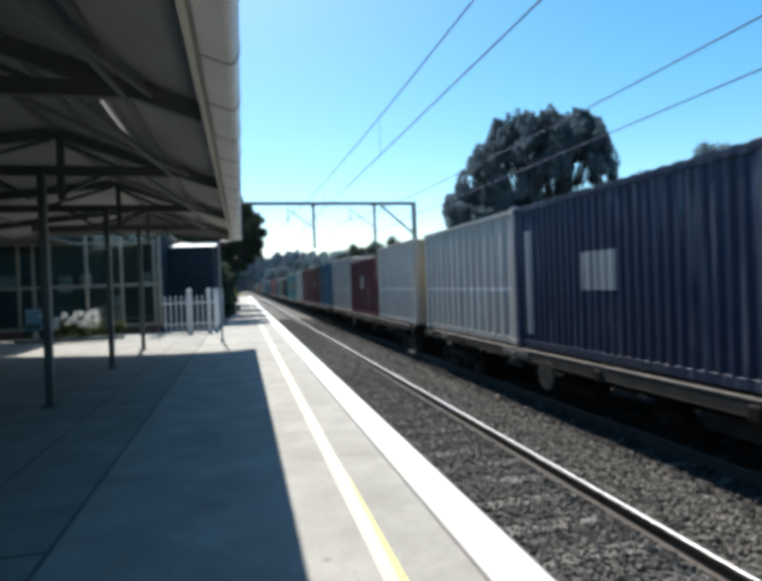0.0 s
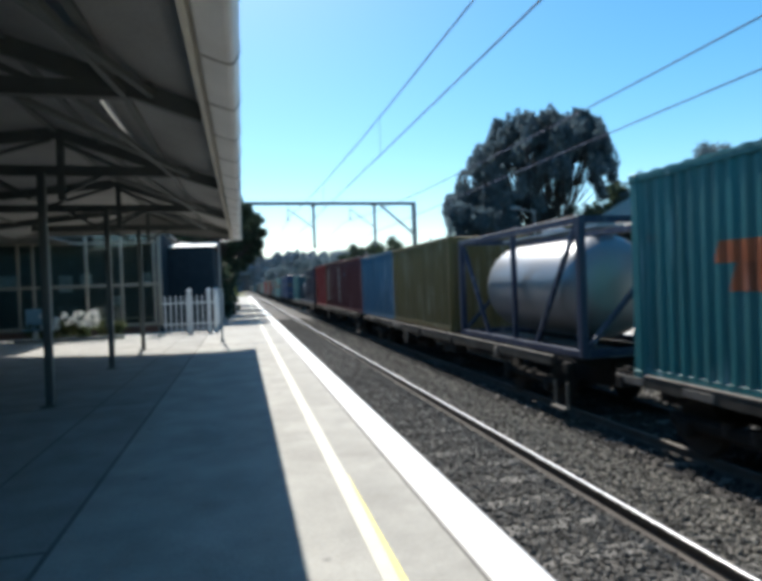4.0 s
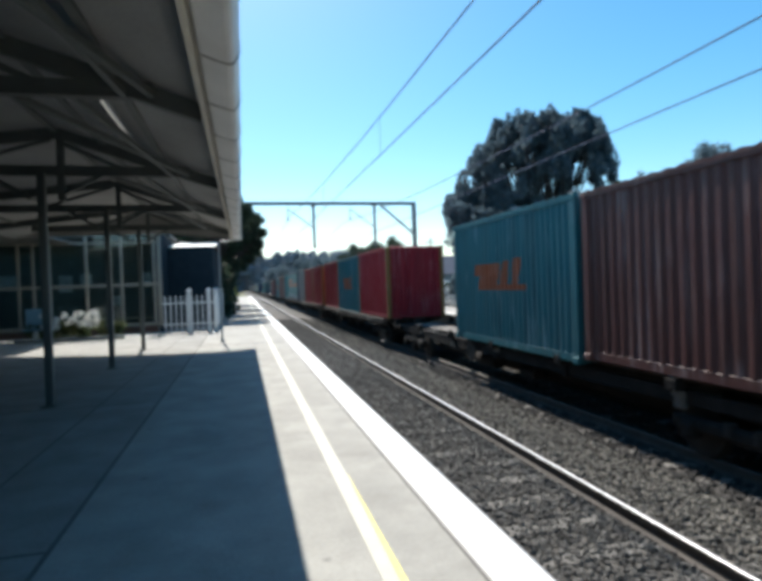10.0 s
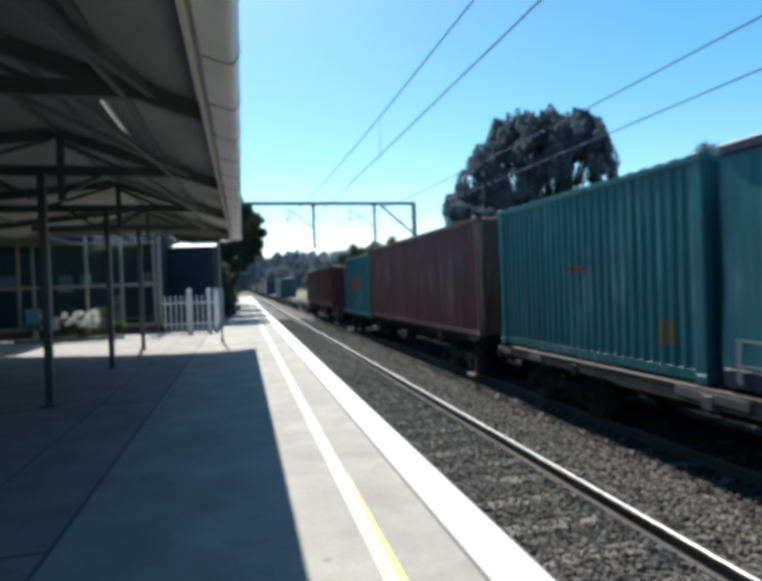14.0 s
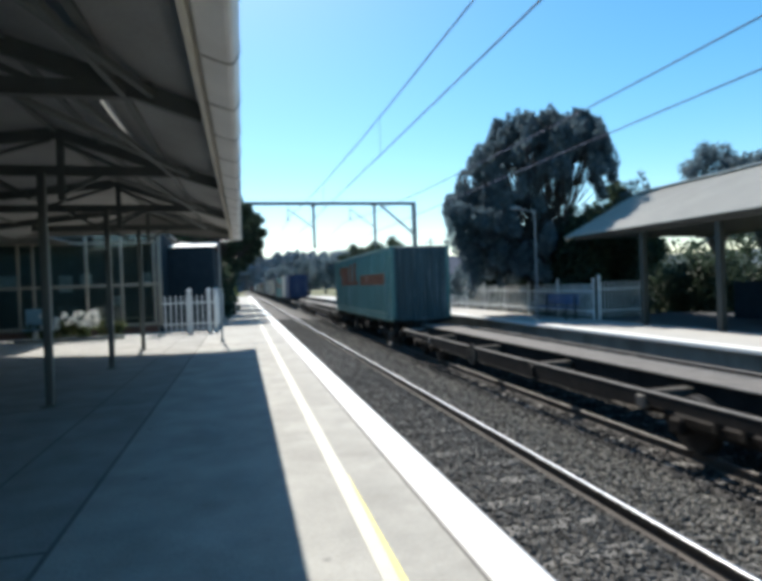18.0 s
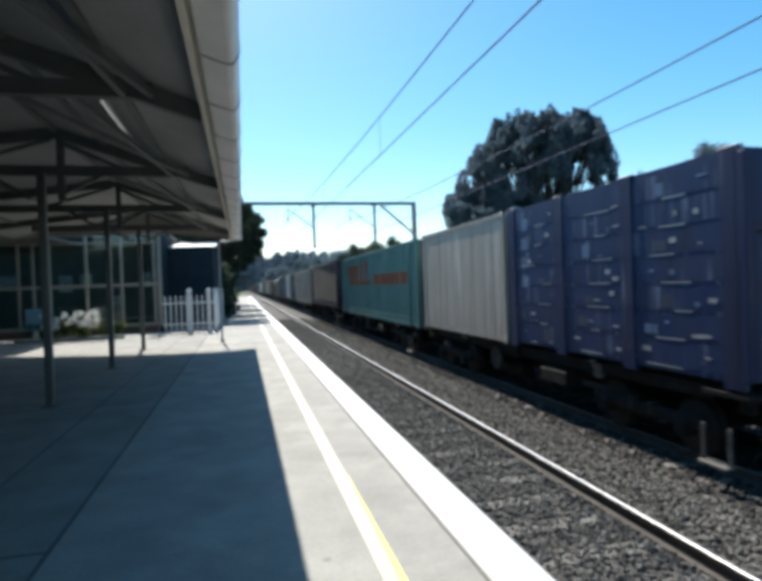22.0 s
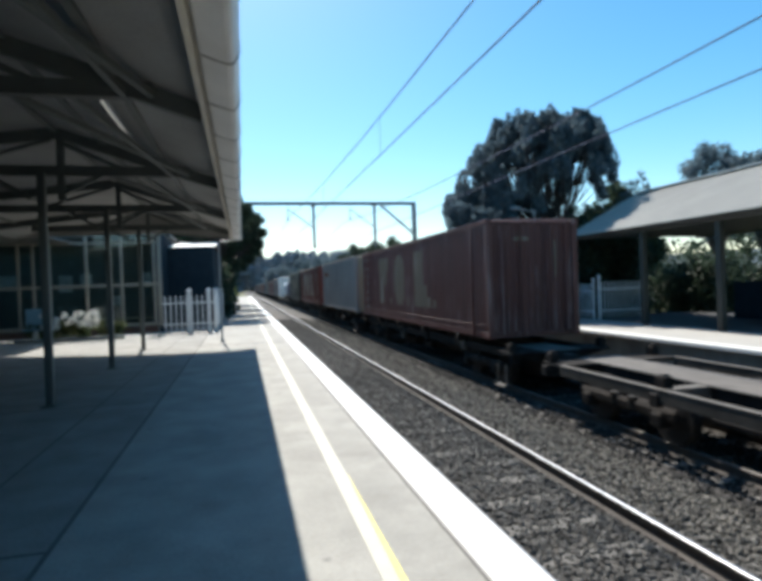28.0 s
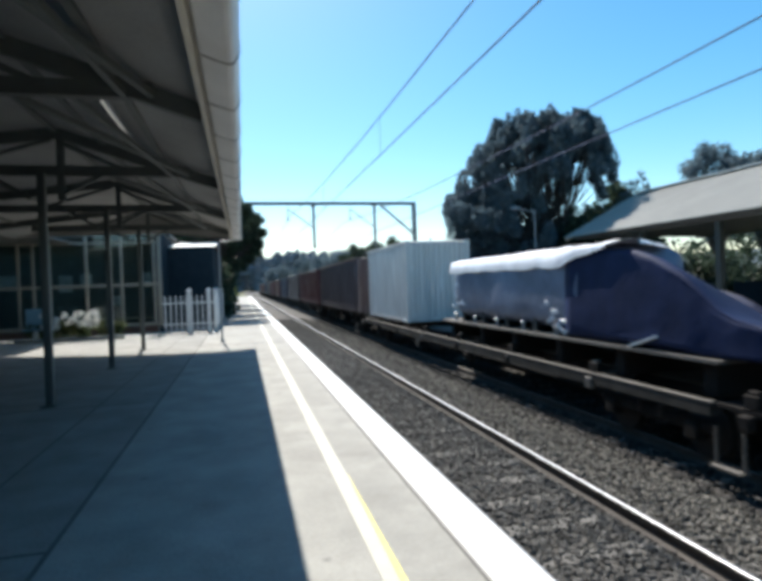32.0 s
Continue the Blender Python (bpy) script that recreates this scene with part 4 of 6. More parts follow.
def ribbed_side(s, label, colour, H=3.1):
    """A dark blue open-frame box with horizontal slats, uprights, pale latch marks and painted glints on slat edges."""
    root = thing("slatted_container", pose(TRAIN_X, s, 0.24), label, "container", "containers on the train")
    L = 5.95
    c, pc = PAINT["darkblue"], PAINT[colour]
    part("box_body", box(-W2 + 0.035, 0.06, 0.08, W2, L - 0.06, H - 0.05), pc, root)
    for py in (0.17, 2.05, 3.95, L - 0.17):
        part("upright", shared(("slat_upright", H), lambda: box(-0.05, -0.15, 0.0, 0.05, 0.15, H - 0.02, 0.012)), c, root, at=(-W2 + 0.05, py, 0))
    for i in range(7):
        part("slat", shared(("slat",), lambda: box(-0.006, 0.1, 0.0, 0.02, 5.85, 0.33)), pc, root, at=(-W2 + 0.03, 0, 0.16 + i * (H - 0.24) / 7))
    rng = random.Random(int(s))
    for b0, b1 in ((0.35, 1.88), (2.22, 3.78), (4.12, 5.65)):
        for k in range(7):
            z = 0.135 + k * (H - 0.24) / 7
            a = rng.uniform(b0, b1 - 0.7)
            # A thin pale bar drawn as a glint along the slat edge.
            part("worn_edge", box(-0.006, a, z, 0.0, a + rng.uniform(0.25, 0.7), z + 0.022), GALV, root, "thin bare-metal bar that stands for a glint on the slat edge", at=(-W2 + 0.024, 0, 0))
            if rng.random() < 0.6:
                a = rng.uniform(b0, b1 - 0.3)
                part("scuff", box(-0.004, a, 0, 0.0, a + rng.uniform(0.12, 0.3), rng.uniform(0.12, 0.25)), PAINT["slate" if rng.random() < 0.6 else "lightblue"], root, "pale scuffed paint", at=(-W2 + 0.024, 0, z + 0.06))
            for _ in range(rng.randint(1, 3)):
                a, high = b0 + (b1 - b0 - 0.2) * rng.random() ** 1.5, rng.uniform(0.02, 0.08)
                part("chip", box(-0.005, a, 0, 0.0, a + rng.uniform(0.04, 0.18), high), PAINT["grey" if rng.random() < 0.6 else "lightblue"], root, "bright chip in the paint", at=(-W2 + 0.024, 0, z + rng.uniform(0.03, 0.22)))
    for k in range(4):
        part("lettering_bar", box(-0.004, 5.1, 0, 0.0, 5.38, 0.24), PAINT["lightblue"], root, at=(-W2 + 0.024, 0, 1.25 + k * (H - 0.24) / 7))
    for px in (-W2 + 0.08, W2 - 0.08):
        part("corner_post", shared(("corner_post", H), lambda: box(-0.08, -0.08, 0.11, 0.08, 0.08, H - 0.11, 0.012)), c, root, at=(px, 0.02, 0))
    for z in (0.5, 1.2, 1.9):
        part("end_beam", shared(("end_beam",), lambda: box(-1.05, -0.03, 0, 1.05, 0.03, 0.12)), c, root, at=(0, 0.0, z))
    MOVING.append((root, s, 0.24))


ribbed_side(218.3, "short dark blue slatted container with worn latches", "slate")
curtain(225.45, 11.8, "teal", "long teal curtain-sided container with an orange emblem", True, frame_colour="navy", buckles=GALV)
container(237.55, 5.8, "teal", 2.96, marks=bars(1.5, 1.62, 2.4, 0.17, 0.13, 4, "lettering") + plate(0.38, 0.72, 0.45, 0.78, "olive", "painted_mark"), look_word="teal")
container(244.6, 11.9, "brown", 3.0, badges=((-0.35, 2.2, 0.55, 0.32, "lightblue", 0),), doors=True, look_word="dusty brown")
short_teal(257.1, "sky", 2.95)
container(268.5, LONG, "maroon", 2.72, marks=SCRAWL,
          label="long maroon container with pale scrawled paint")
long_aqua(319.15, 13.55)
ribbed_side(369.3, "short blue slatted container with worn latches beside bare deck", "deepblue", 2.95)
container(375.45, 5.8, "ivory", 2.92, style="flat", label="short dusty ivory corrugated container")
long_aqua(381.95, 14.4)
curtain(398.4, 11.6, "tan", "long dusty dark-brown curtain-sided box with a slack curtain", False, 2.96, "violet", slack="violet")
def word(text, size, material, parent, at):
    """Readable lettering in the built-in font, upright on the near side of a container."""
    cu = bpy.data.curves.new("word", "FONT")
    cu.body, cu.size, cu.extrude, cu.offset = text, size, 0.002, 0.016
    tmp = bpy.data.objects.new("word", cu)
    me = bpy.data.meshes.new_from_object(tmp)
    bpy.data.objects.remove(tmp)
    return part("lettering", me, material, parent, at=at)


named = container(412.1, 14.4, "ashen", 2.98, 0.13, marks=bars(1.44, 1.52, 10.6, 0.24, 0.18, 9, "brown") + bars(2.62, 2.84, 11.75, 0.36, 0.28, 3, "tanned"), end_colour="brown",
          label="long grey-white container with orange-brown lettering")
word("CONTAINERS", 0.56, PAINT["lettering"], named, Matrix.Translation((-W2 - 0.006, 12.9, 1.95)) @ Matrix(((0, 0, -1, 0), (-1, 0, 0, 0), (0, 1, 0, 0), (0, 0, 0, 1))))
container(427.3, 6.06, "navy", 2.92, doors=True, look_word="navy blue")
container(433.5, 6.06, "white", 2.92)
container(439.9, LONG, "navy", 2.92, look_word="navy blue")
container(454.4, 5.5, "olive", 2.6)


def tarp_load(s, length, label):
    """A load under a slack grey tarpaulin: sagging sheet with folds, ropes, on a low bin."""
    root = thing("covered_load", pose(TRAIN_X, s, 0.24), label, "covered load")
    bm = bmesh.new()
    n, rings = 40, []
    prof = [(-1.24, 0.9), (-1.26, 1.5), (-1.24, 2.35), (-1.12, 2.75), (-0.5, 2.92), (0.0, 2.98), (0.5, 2.92), (1.12, 2.75), (1.24, 2.35), (1.26, 0.9)]
    for i in range(n + 1):
        y = length * i / n
        sag = -0.12 * math.sin(y * 3.1) ** 2 - (0.35 if y < 0.15 else 0)
        ring = []
        for x, z in prof:
            w = noise.noise((x * 1.2, y * 1.6, z)) * 0.09
            low = 0.25 * noise.noise((y * 1.1, 4.0, x)) if z < 1.2 else 0
            ring.append(bm.verts.new((x * (1 + 0.04 * noise.noise((y * 2.5, z * 2, 1.0))) + w, y, z + (sag + w if z > 2.4 else w) + low)))
        rings.append(ring)
    for a, b in zip(rings, rings[1:]):
        for i in range(len(prof) - 1):
            bm.faces.new((a[i], a[i + 1], b[i + 1], b[i]))
    part("tarpaulin", bm, TARP, root, "slack dark grey tarpaulin", smooth=True)
    part("bench_seatwall", box(-1.18, 0.12, 0.05, 1.18, length - 0.1, 2.6, 0.03), PAINT["black"], root, "sooty bin wall")
    part("end_panel", box(-1.17, 0.06, 0.1, 1.17, 0.115, 2.66, 0.02), PAINT["brown"], root, "rusty brown end panel")
    for i in range(5):
        y = 0.6 + i * (length - 1.2) / 4
        part("rope", rod((-1.30, y, 1.0), (-1.22, y + 0.25, 0.08), 0.015, 6), GALV, root)
    MOVING.append((root, s, 0.24))


TARP = mat("grey tarpaulin", (0.052, 0.055, 0.05), 0.6, spec=0.3, vary=0.25, scale=1.2, bump=0.3, fine=6)
tarp_load(462.0, 6.1, "load under a slack dark grey tarpaulin on a wagon")
container(475.6, 14.25, "brown", 2.87, style="close", marks=initials(((10.9, 1.6), (8.5, 1.5), (5.9, 1.8)), 0.62, 1.85, "tanned"), rungs=(13.45, 12.95), doors=True, badges=((-0.3, 2.4, 0.4, 0.10, "tanned", 0), (0.6, 1.9, 0.05, 0.9, "tanned", 0)), label="long rust-brown container with three large cream painted shapes")
container(491.7, 12.1, "drab", 2.92, style="close", badges=((-0.1, 2.45, 0.9, 0.18, "brown", 0),), marks=bars(2.05, 2.3, 9.2, 0.42, 0.36, 5, "lettering"), end_colour="cream", doors=True, label="long dusty white container with small orange lettering")
container(505.7, 13.95, "rust", 2.92, marks=initials(((11.1, 2.1), (8.3, 1.6), (5.7, 1.9)), 0.62, 1.85) + column(0.48, 0.60, 0.5, 2.35, 5, "faded"), rungs=(1.35,), doors=True, end_colour="brick", badges=((-0.57, 2.48, 0.34, 0.10, "faded", 0), (-0.5, 1.78, 0.42, 0.34, "yellow", 0), (-0.5, 1.22, 0.36, 0.28, "olive", 0), (0.3, 2.5, 0.10, 0.08, "faded", 0)), label="long rust-red container with three large cream painted shapes")
container(521.35, 12.1, "green", 2.92, marks=bars(1.42, 1.90, 4.15, 0.42, 0.27, 7, "tanned") + plate(4.2, 6.9, 1.18, 1.24, "grey", "lettering_bar"), label="long dark grey-green container with faded cream lettering", doors=True)


def wrapped_tank(s, label):
    """A tank body under a tight dark wrap: a boxy barrel, a hood that slopes down to a nose, feet and valves."""
    root = thing("wrapped_tank", pose(TRAIN_X, s, 0.06), label, "tank")

    def slim(y):
        """The far side of the hood draws in towards the nose."""
        return max(0.12, min(1.0, (y - 0.9) / 3.1))

    def skin(stations, seg, crease, taper=0.0, fall=0.0):
        bm = bmesh.new()
        rings = []
        for y, hw, z0, z1 in stations:
            ring = []
            for i in range(seg):
                a = 2 * math.pi * i / seg
                ca, sa = math.cos(a), math.sin(a)
                px = math.copysign(abs(ca) ** crease, ca)
                pz = math.copysign(abs(sa) ** crease, sa)
                w = 1 + 0.03 * noise.noise((ca * 2.5, y * 1.7, sa * 2.5)) + 0.022 * abs(noise.noise((ca * 5, y * 3.1, sa * 5)))
                ring.append(bm.verts.new((hw * px * w * (1 - taper * (pz + 1) / 2) * (slim(y) if px > 0 else 1), y, (z0 + z1) / 2 + (z1 - z0) / 2 * (pz * w - fall * max(0.0, pz) * (px + 1)))))
            rings.append(ring)
        for a, b in zip(rings, rings[1:]):
            for i in range(seg):
                bm.faces.new((a[i], a[(i + 1) % seg], b[(i + 1) % seg], b[i]))
        bm.faces.new(rings[0][::-1])
        bm.faces.new(rings[-1])
        bmesh.ops.recalc_face_normals(bm, faces=bm.faces)
        return bm
    part("barrel_wrap", skin([(4.0 + 0.27 * k, 1.12, 0.62, 2.13) for k in range(22)] + [(9.95, 1.09, 0.66, 2.06), (10.25, 1.0, 0.75, 1.95), (10.5, 0.7, 0.9, 1.7)], 64, 0.42), FOIL, root, "tight shiny dark wrapping", smooth=True)
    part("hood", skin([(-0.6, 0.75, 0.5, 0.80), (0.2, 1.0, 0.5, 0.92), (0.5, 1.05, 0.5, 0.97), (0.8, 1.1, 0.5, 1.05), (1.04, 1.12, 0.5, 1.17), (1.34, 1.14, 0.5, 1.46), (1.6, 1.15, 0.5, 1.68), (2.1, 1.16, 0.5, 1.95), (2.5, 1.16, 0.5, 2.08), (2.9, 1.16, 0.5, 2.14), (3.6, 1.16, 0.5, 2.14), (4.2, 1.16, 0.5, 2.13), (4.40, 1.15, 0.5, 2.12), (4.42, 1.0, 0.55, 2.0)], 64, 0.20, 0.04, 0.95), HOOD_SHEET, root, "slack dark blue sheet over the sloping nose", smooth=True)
    # Pale strip over barrel and shoulder paints in the sunlight on the wrap.
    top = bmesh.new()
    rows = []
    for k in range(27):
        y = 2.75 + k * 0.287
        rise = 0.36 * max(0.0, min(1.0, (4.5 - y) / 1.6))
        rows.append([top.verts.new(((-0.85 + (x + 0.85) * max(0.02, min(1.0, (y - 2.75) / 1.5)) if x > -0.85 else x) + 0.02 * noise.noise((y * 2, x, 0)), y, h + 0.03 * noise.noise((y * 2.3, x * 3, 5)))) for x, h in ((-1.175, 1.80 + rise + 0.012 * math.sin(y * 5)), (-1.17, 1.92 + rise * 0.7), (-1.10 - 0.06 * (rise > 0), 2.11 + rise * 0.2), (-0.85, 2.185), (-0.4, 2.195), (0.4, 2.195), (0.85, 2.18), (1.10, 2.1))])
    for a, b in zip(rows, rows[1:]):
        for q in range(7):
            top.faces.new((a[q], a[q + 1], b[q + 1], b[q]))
    part("top_sheet", top, SUNLIT_TOP_AND_FLAPS, root, "wrinkled pale strip painted for the sunlight on the wrap's top", smooth=True)
    for y in (4.6, 5.9, 7.2, 8.5, 9.8):
        part("saddle", box(-0.95, -0.15, 0.502, 0.95, 0.15, 0.72, 0.03), WAGON_BROWN, root, at=(0, y, 0))
        part("leg", rod((-1.08, y - 0.3, 0.505), (-1.04, y - 0.2, 0.80), 0.03, 8), WAGON_DUST, root)
        part("valve", turned([(0.04, 0), (0.04, 0.12), (0.065, 0.14), (0.065, 0.19), (0.02, 0.22)], 10), GALV, root, at=(-1.06, y + 0.25, 0.505))
    for y, z in ((4.35, 0.62), (4.5, 0.78), (4.62, 0.66), (4.75, 0.95), (4.9, 0.8), (5.0, 1.1), (9.4, 1.0), (9.6, 0.98), (9.75, 1.5), (9.9, 1.2), (10.1, 0.9)):
        part("torn_flap", box(-0.012, -0.09, -0.03, 0.012, 0.10, 0.05, 0.006), SUNLIT_TOP_AND_FLAPS, root, "loose pale flap of the wrap", at=pose(-1.13, y, z, 40 * math.sin(y * 37), 5, 18))
    part("deck_board", box(-1.2, 0.9, 0.455, 1.2, 10.9, 0.50), WAGON_DUST, root, "dusty worn deck board")
    for y in (1.2, 3.0, 4.8, 6.6, 8.4, 10.4):
        part("bearer", box(-1.05, -0.12, 0.0, 1.05, 0.12, 0.454, 0.015), WAGON_BROWN, root, at=(0, y, 0))
    part("strut", bar((-1.18, 2.6, 0.52), (-1.16, 2.0, 0.72), 0.035), WHITE, root, "pale lashing strut")
    MOVING.append((root, s, 0.06))


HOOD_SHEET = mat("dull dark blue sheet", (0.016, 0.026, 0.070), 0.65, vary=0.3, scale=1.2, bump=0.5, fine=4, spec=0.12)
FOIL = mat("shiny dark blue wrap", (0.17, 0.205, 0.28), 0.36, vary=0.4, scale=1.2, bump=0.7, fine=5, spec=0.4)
# Near-white for the painted sunlight on the wrap; also colours the pale flaps.
SUNLIT_TOP_AND_FLAPS = mat("sunlit top and pale flaps", (0.74, 0.75, 0.78), 0.35, metal=0.0, vary=0.2, scale=2, bump=0.4, fine=6)
wrapped_tank(534.2, "tank body wrapped in shiny dark blue sheeting on a flat wagon")
container(548.6, 6.06, "bright", 2.92, doors=True, label="short off-white container with lock rods on its end")
container(557.2, 14.2, "dusk", 2.8, look_word="dusty grey-violet")
container(572.6, 14.2, "maroon", 2.7)
container(588.1, 14.2, "dusk", 2.7, look_word="dusty grey-violet")
for i, col in enumerate(("navy", "brown", "maroon", "dusk", "navy", "brown", "maroon", "dusk")):
    container(603.9 + i * 15.9, 12.19, col, 2.6)


def motions():
    for ob, s, z in MOVING:
        walk(ob, [(t, pose(TRAIN_X, s - SPEED * t, z)) for t in (0.0, 8.0, 16.0, 24.0, 32.0)])

# ---- canopy ----
EAVE_Z, RIDGE_X, RIDGE_Z, CAN_END = 3.40, -2.68, 4.20, 18.9
def skewed(bm):
    """The canopy's end is cut at a slant: farther out towards the building."""
    for v in bm.verts:
        if v.co.y > CAN_END - 1:
            v.co.y -= 0.34 * v.co.x
    return bm


tagged(part("canopy_roof", skewed(prism([(-0.05, EAVE_Z + 0.03), (-0.05, EAVE_Z + 0.07), (RIDGE_X, RIDGE_Z + 0.07), (-7.3, EAVE_Z + 0.26), (-7.3, EAVE_Z + 0.22), (RIDGE_X, RIDGE_Z + 0.03)], -12, CAN_END)), CEILING),
       "grey sheet-lined gabled canopy roof over the platform", "canopy roof", kind="structure")
tagged(part("fascia", box(-0.29, -12, EAVE_Z - 0.17, -0.25, CAN_END, EAVE_Z + 0.075), CREAM), "cream painted fascia board", "fascia", kind="structure")
g = thing("gutter", (0, 0, EAVE_Z - 0.04), "off-white segmented roof gutter with brackets", "gutter")
arc = [(-0.222, -0.045), (-0.20, -0.058), (-0.04, -0.108), (-0.015, -0.108), (0.005, -0.095), (0.040, -0.035), (0.045, -0.02)]
inner = [(x * 0.97 - 0.003, z + 0.008) for x, z in arc]
part("trough", prism([(-0.222, 0.06)] + arc + [(0.045, 0.06), (0.0365, 0.06)] + inner[::-1] + [(-0.214, 0.06)], -12, CAN_END + 0.1), GUTTER, g)
br = mesh_of(prism([(-0.226, 0.065), *((x + (0.004 if x > -0.1 else -0.004), z - 0.006) for x, z in arc), (0.051, 0.065)], -0.009, 0.009), "bracket")
for i in range(24):
    part("bracket", br, STEEL_DARK, g, at=(0, -5.38 + i * 1.055, 0))
part("stop_end", box(-0.225, CAN_END + 0.1, -0.1, 0.055, CAN_END + 0.13, 0.07), GUTTER, g)
tagged(part("gable_panel", skewed(prism([(-0.32, EAVE_Z + 0.0), (-0.32, EAVE_Z - 0.10), (-1.0, EAVE_Z - 0.06), (-2.2, EAVE_Z + 0.12), (-7.1, EAVE_Z + 0.20), (-7.1, EAVE_Z + 0.22), (RIDGE_X, RIDGE_Z + 0.02)], CAN_END - 0.5, CAN_END - 0.46)), CEILING),
       "grey boarded end of the canopy gable", "gable", kind="structure")
dp = thing("downpipe", (-0.67, CAN_END + 0.02, 0), "pale grey rainwater downpipe from the gutter's end", "downpipe")
part("upright", rod((0, 0, 0), (0, 0, 3.2), 0.035), GALV, dp)
part("swan_neck", rod((0, 0, 3.2), (0.6, 0.05, 3.28), 0.035), GALV, dp)
part("shoe", box(-0.06, -0.14, 0, 0.06, 0.05, 0.1, 0.02), GALV, dp)
for ty in (-7.0, -2.8, 1.4, 5.75, 9.6, 13.8, 17.9):
    tr = thing("roof_truss", (0, ty, 0), "dark painted steel roof truss", "truss", "canopy trusses")
    part("rafter", bar((-0.3, 0, EAVE_Z - 0.02), (RIDGE_X, 0, RIDGE_Z - 0.04), 0.09, 0.17), STEEL_GREEN, tr)
    part("rafter", bar((-7.1, 0, EAVE_Z + 0.16), (RIDGE_X, 0, RIDGE_Z - 0.06), 0.09, 0.17), STEEL_GREEN, tr)
    part("tie_beam", bar((-0.75, 0, 3.58), (-5.7, 0, 3.58), 0.07, 0.15), STEEL_GREEN, tr)
    part("bottom_flange", bar((-0.85, 0, 3.50), (-5.7, 0, 3.50), 0.11, 0.010), STEEL_DARK, tr)
    part("king_post", bar((-2.62, 0, 3.12), (-2.62, 0, RIDGE_Z - 0.12), 0.10), STEEL_GREEN, tr)
    part("strut", bar((-2.66, 0, 3.2), (-1.95, 0, 3.56), 0.06), STEEL_GREEN, tr)
    part("strut", bar((-2.75, 0, 4.05), (-4.1, 0, 3.62), 0.06), STEEL_GREEN, tr)
    part("strut", bar((-2.6, 0, 4.0), (-1.75, 0, 3.62), 0.06), STEEL_GREEN, tr)
    part("strut", bar((-3.05, 0, 3.15), (-3.7, 0, 3.56), 0.06), STEEL_GREEN, tr)
    pst = thing("canopy_post", (-2.87, ty - 0.1, 0), "grey-green painted steel canopy post", "post", "canopy posts")
    part("shaft", box(-0.055, -0.055, 0.02, 0.055, 0.055, 3.53, 0.012), STEEL_GREEN, pst)
    part("base_plate", box(-0.11, -0.11, 0.0, 0.11, 0.11, 0.02), STEEL_GREEN, pst)
for px, pz in ((-1.1, 3.74), (-2.0, 4.03), (RIDGE_X, 4.21), (-4.6, 3.95), (-6.1, 3.77)):
    tagged(part("purlin", box(px - 0.04, -12, pz - 0.055, px + 0.04, CAN_END - 0.05, pz + 0.0), STEEL_GREEN), "dark steel purlin under the canopy sheets", "purlin", "canopy purlins")
for y0, y1 in ((1.4, 5.75), (5.75, 9.6), (9.6, 13.8), (13.8, 17.9)):
    for xa, xb in ((-2.05, -0.75), (-1.5, -1.0)):
        tagged(part("wind_brace", bar((xa, y0 + 0.06, 3.56), (xb, y1 - 0.06, 3.53), 0.05, 0.07), STEEL_GREEN), "dark steel wind brace between the canopy trusses", "brace", "canopy wind braces")
lt = thing("tube_lamp", (-1.33, 7.1, 3.70), "slim fluorescent tube lamp under the canopy ceiling", "lamp")
part("housing", box(-0.035, -0.8, -0.03, 0.035, 0.8, 0.03, 0.01), GALV, lt)
part("tube", rod((0, -0.75, -0.045), (0, 0.75, -0.045), 0.014), TUBE, lt)
# unseen walls added at the side and the rear of the canopy to cut its light
BRICK_DARK = mat("dark painted brick", (0.12, 0.11, 0.10), 0.8, vary=0.2, scale=2, bump=0.3)
tagged(part("wall_west", box(-7.5, -12, 0, -7.2, 17.6, 3.60), BRICK_DARK), "dark unseen wall added to keep light out under the canopy", "wall", kind="structure")
tagged(part("wall_south", box(-7.5, -12.3, 0, 0.3, -12.0, 3.4), BRICK_DARK), "dark unseen end wall added to keep light out behind the canopy", "wall", kind="structure")
# Unseen wall, added so that the waiting-room glass reflects something dark.
tagged(part("wall_north", box(-16, 17.3, 0, -7.52, 17.6, 5.6), DARK), "deep green unseen wall added for dark reflections in the glass", "wall", kind="structure")
# Added roof, carried forward to shade the platform's left side.
tagged(part("roof_station", box(-16, -12.3, 3.70, -7.31, 21.44, 3.82), STEEL_DARK), "flat dark grey roof added to shade the left of the platform", "roof", kind="structure")

# Added roof, sized so that its shade ends the sunlit strip.
tagged(part("roof_link", box(-16, 21.45, 3.72, -6.6, 26.6, 3.82), STEEL_DARK), "flat dark grey roof added to shade the ground before the waiting room", "roof", kind="structure")

# ---- waiting room with a glazed front, and the shed beside it ----
BRICK_RED = mat("red brown brick", (0.12, 0.065, 0.052), 0.85, vary=0.3, scale=5, bump=0.3)
PANE_PATCH = mat("faint pale patch", (0.30, 0.36, 0.36), 0.7, vary=0.3, scale=4)
# Grey-green lining, kept dark to stand for the shade inside the room.
SHADED_LINING = mat("shaded room lining", (0.10, 0.115, 0.105), 0.8, vary=0.25, scale=1.5)
wr = thing("waiting_room", (0, 25.0, 0), "glazed waiting room with pale timber frames and a dark interior", "waiting room")
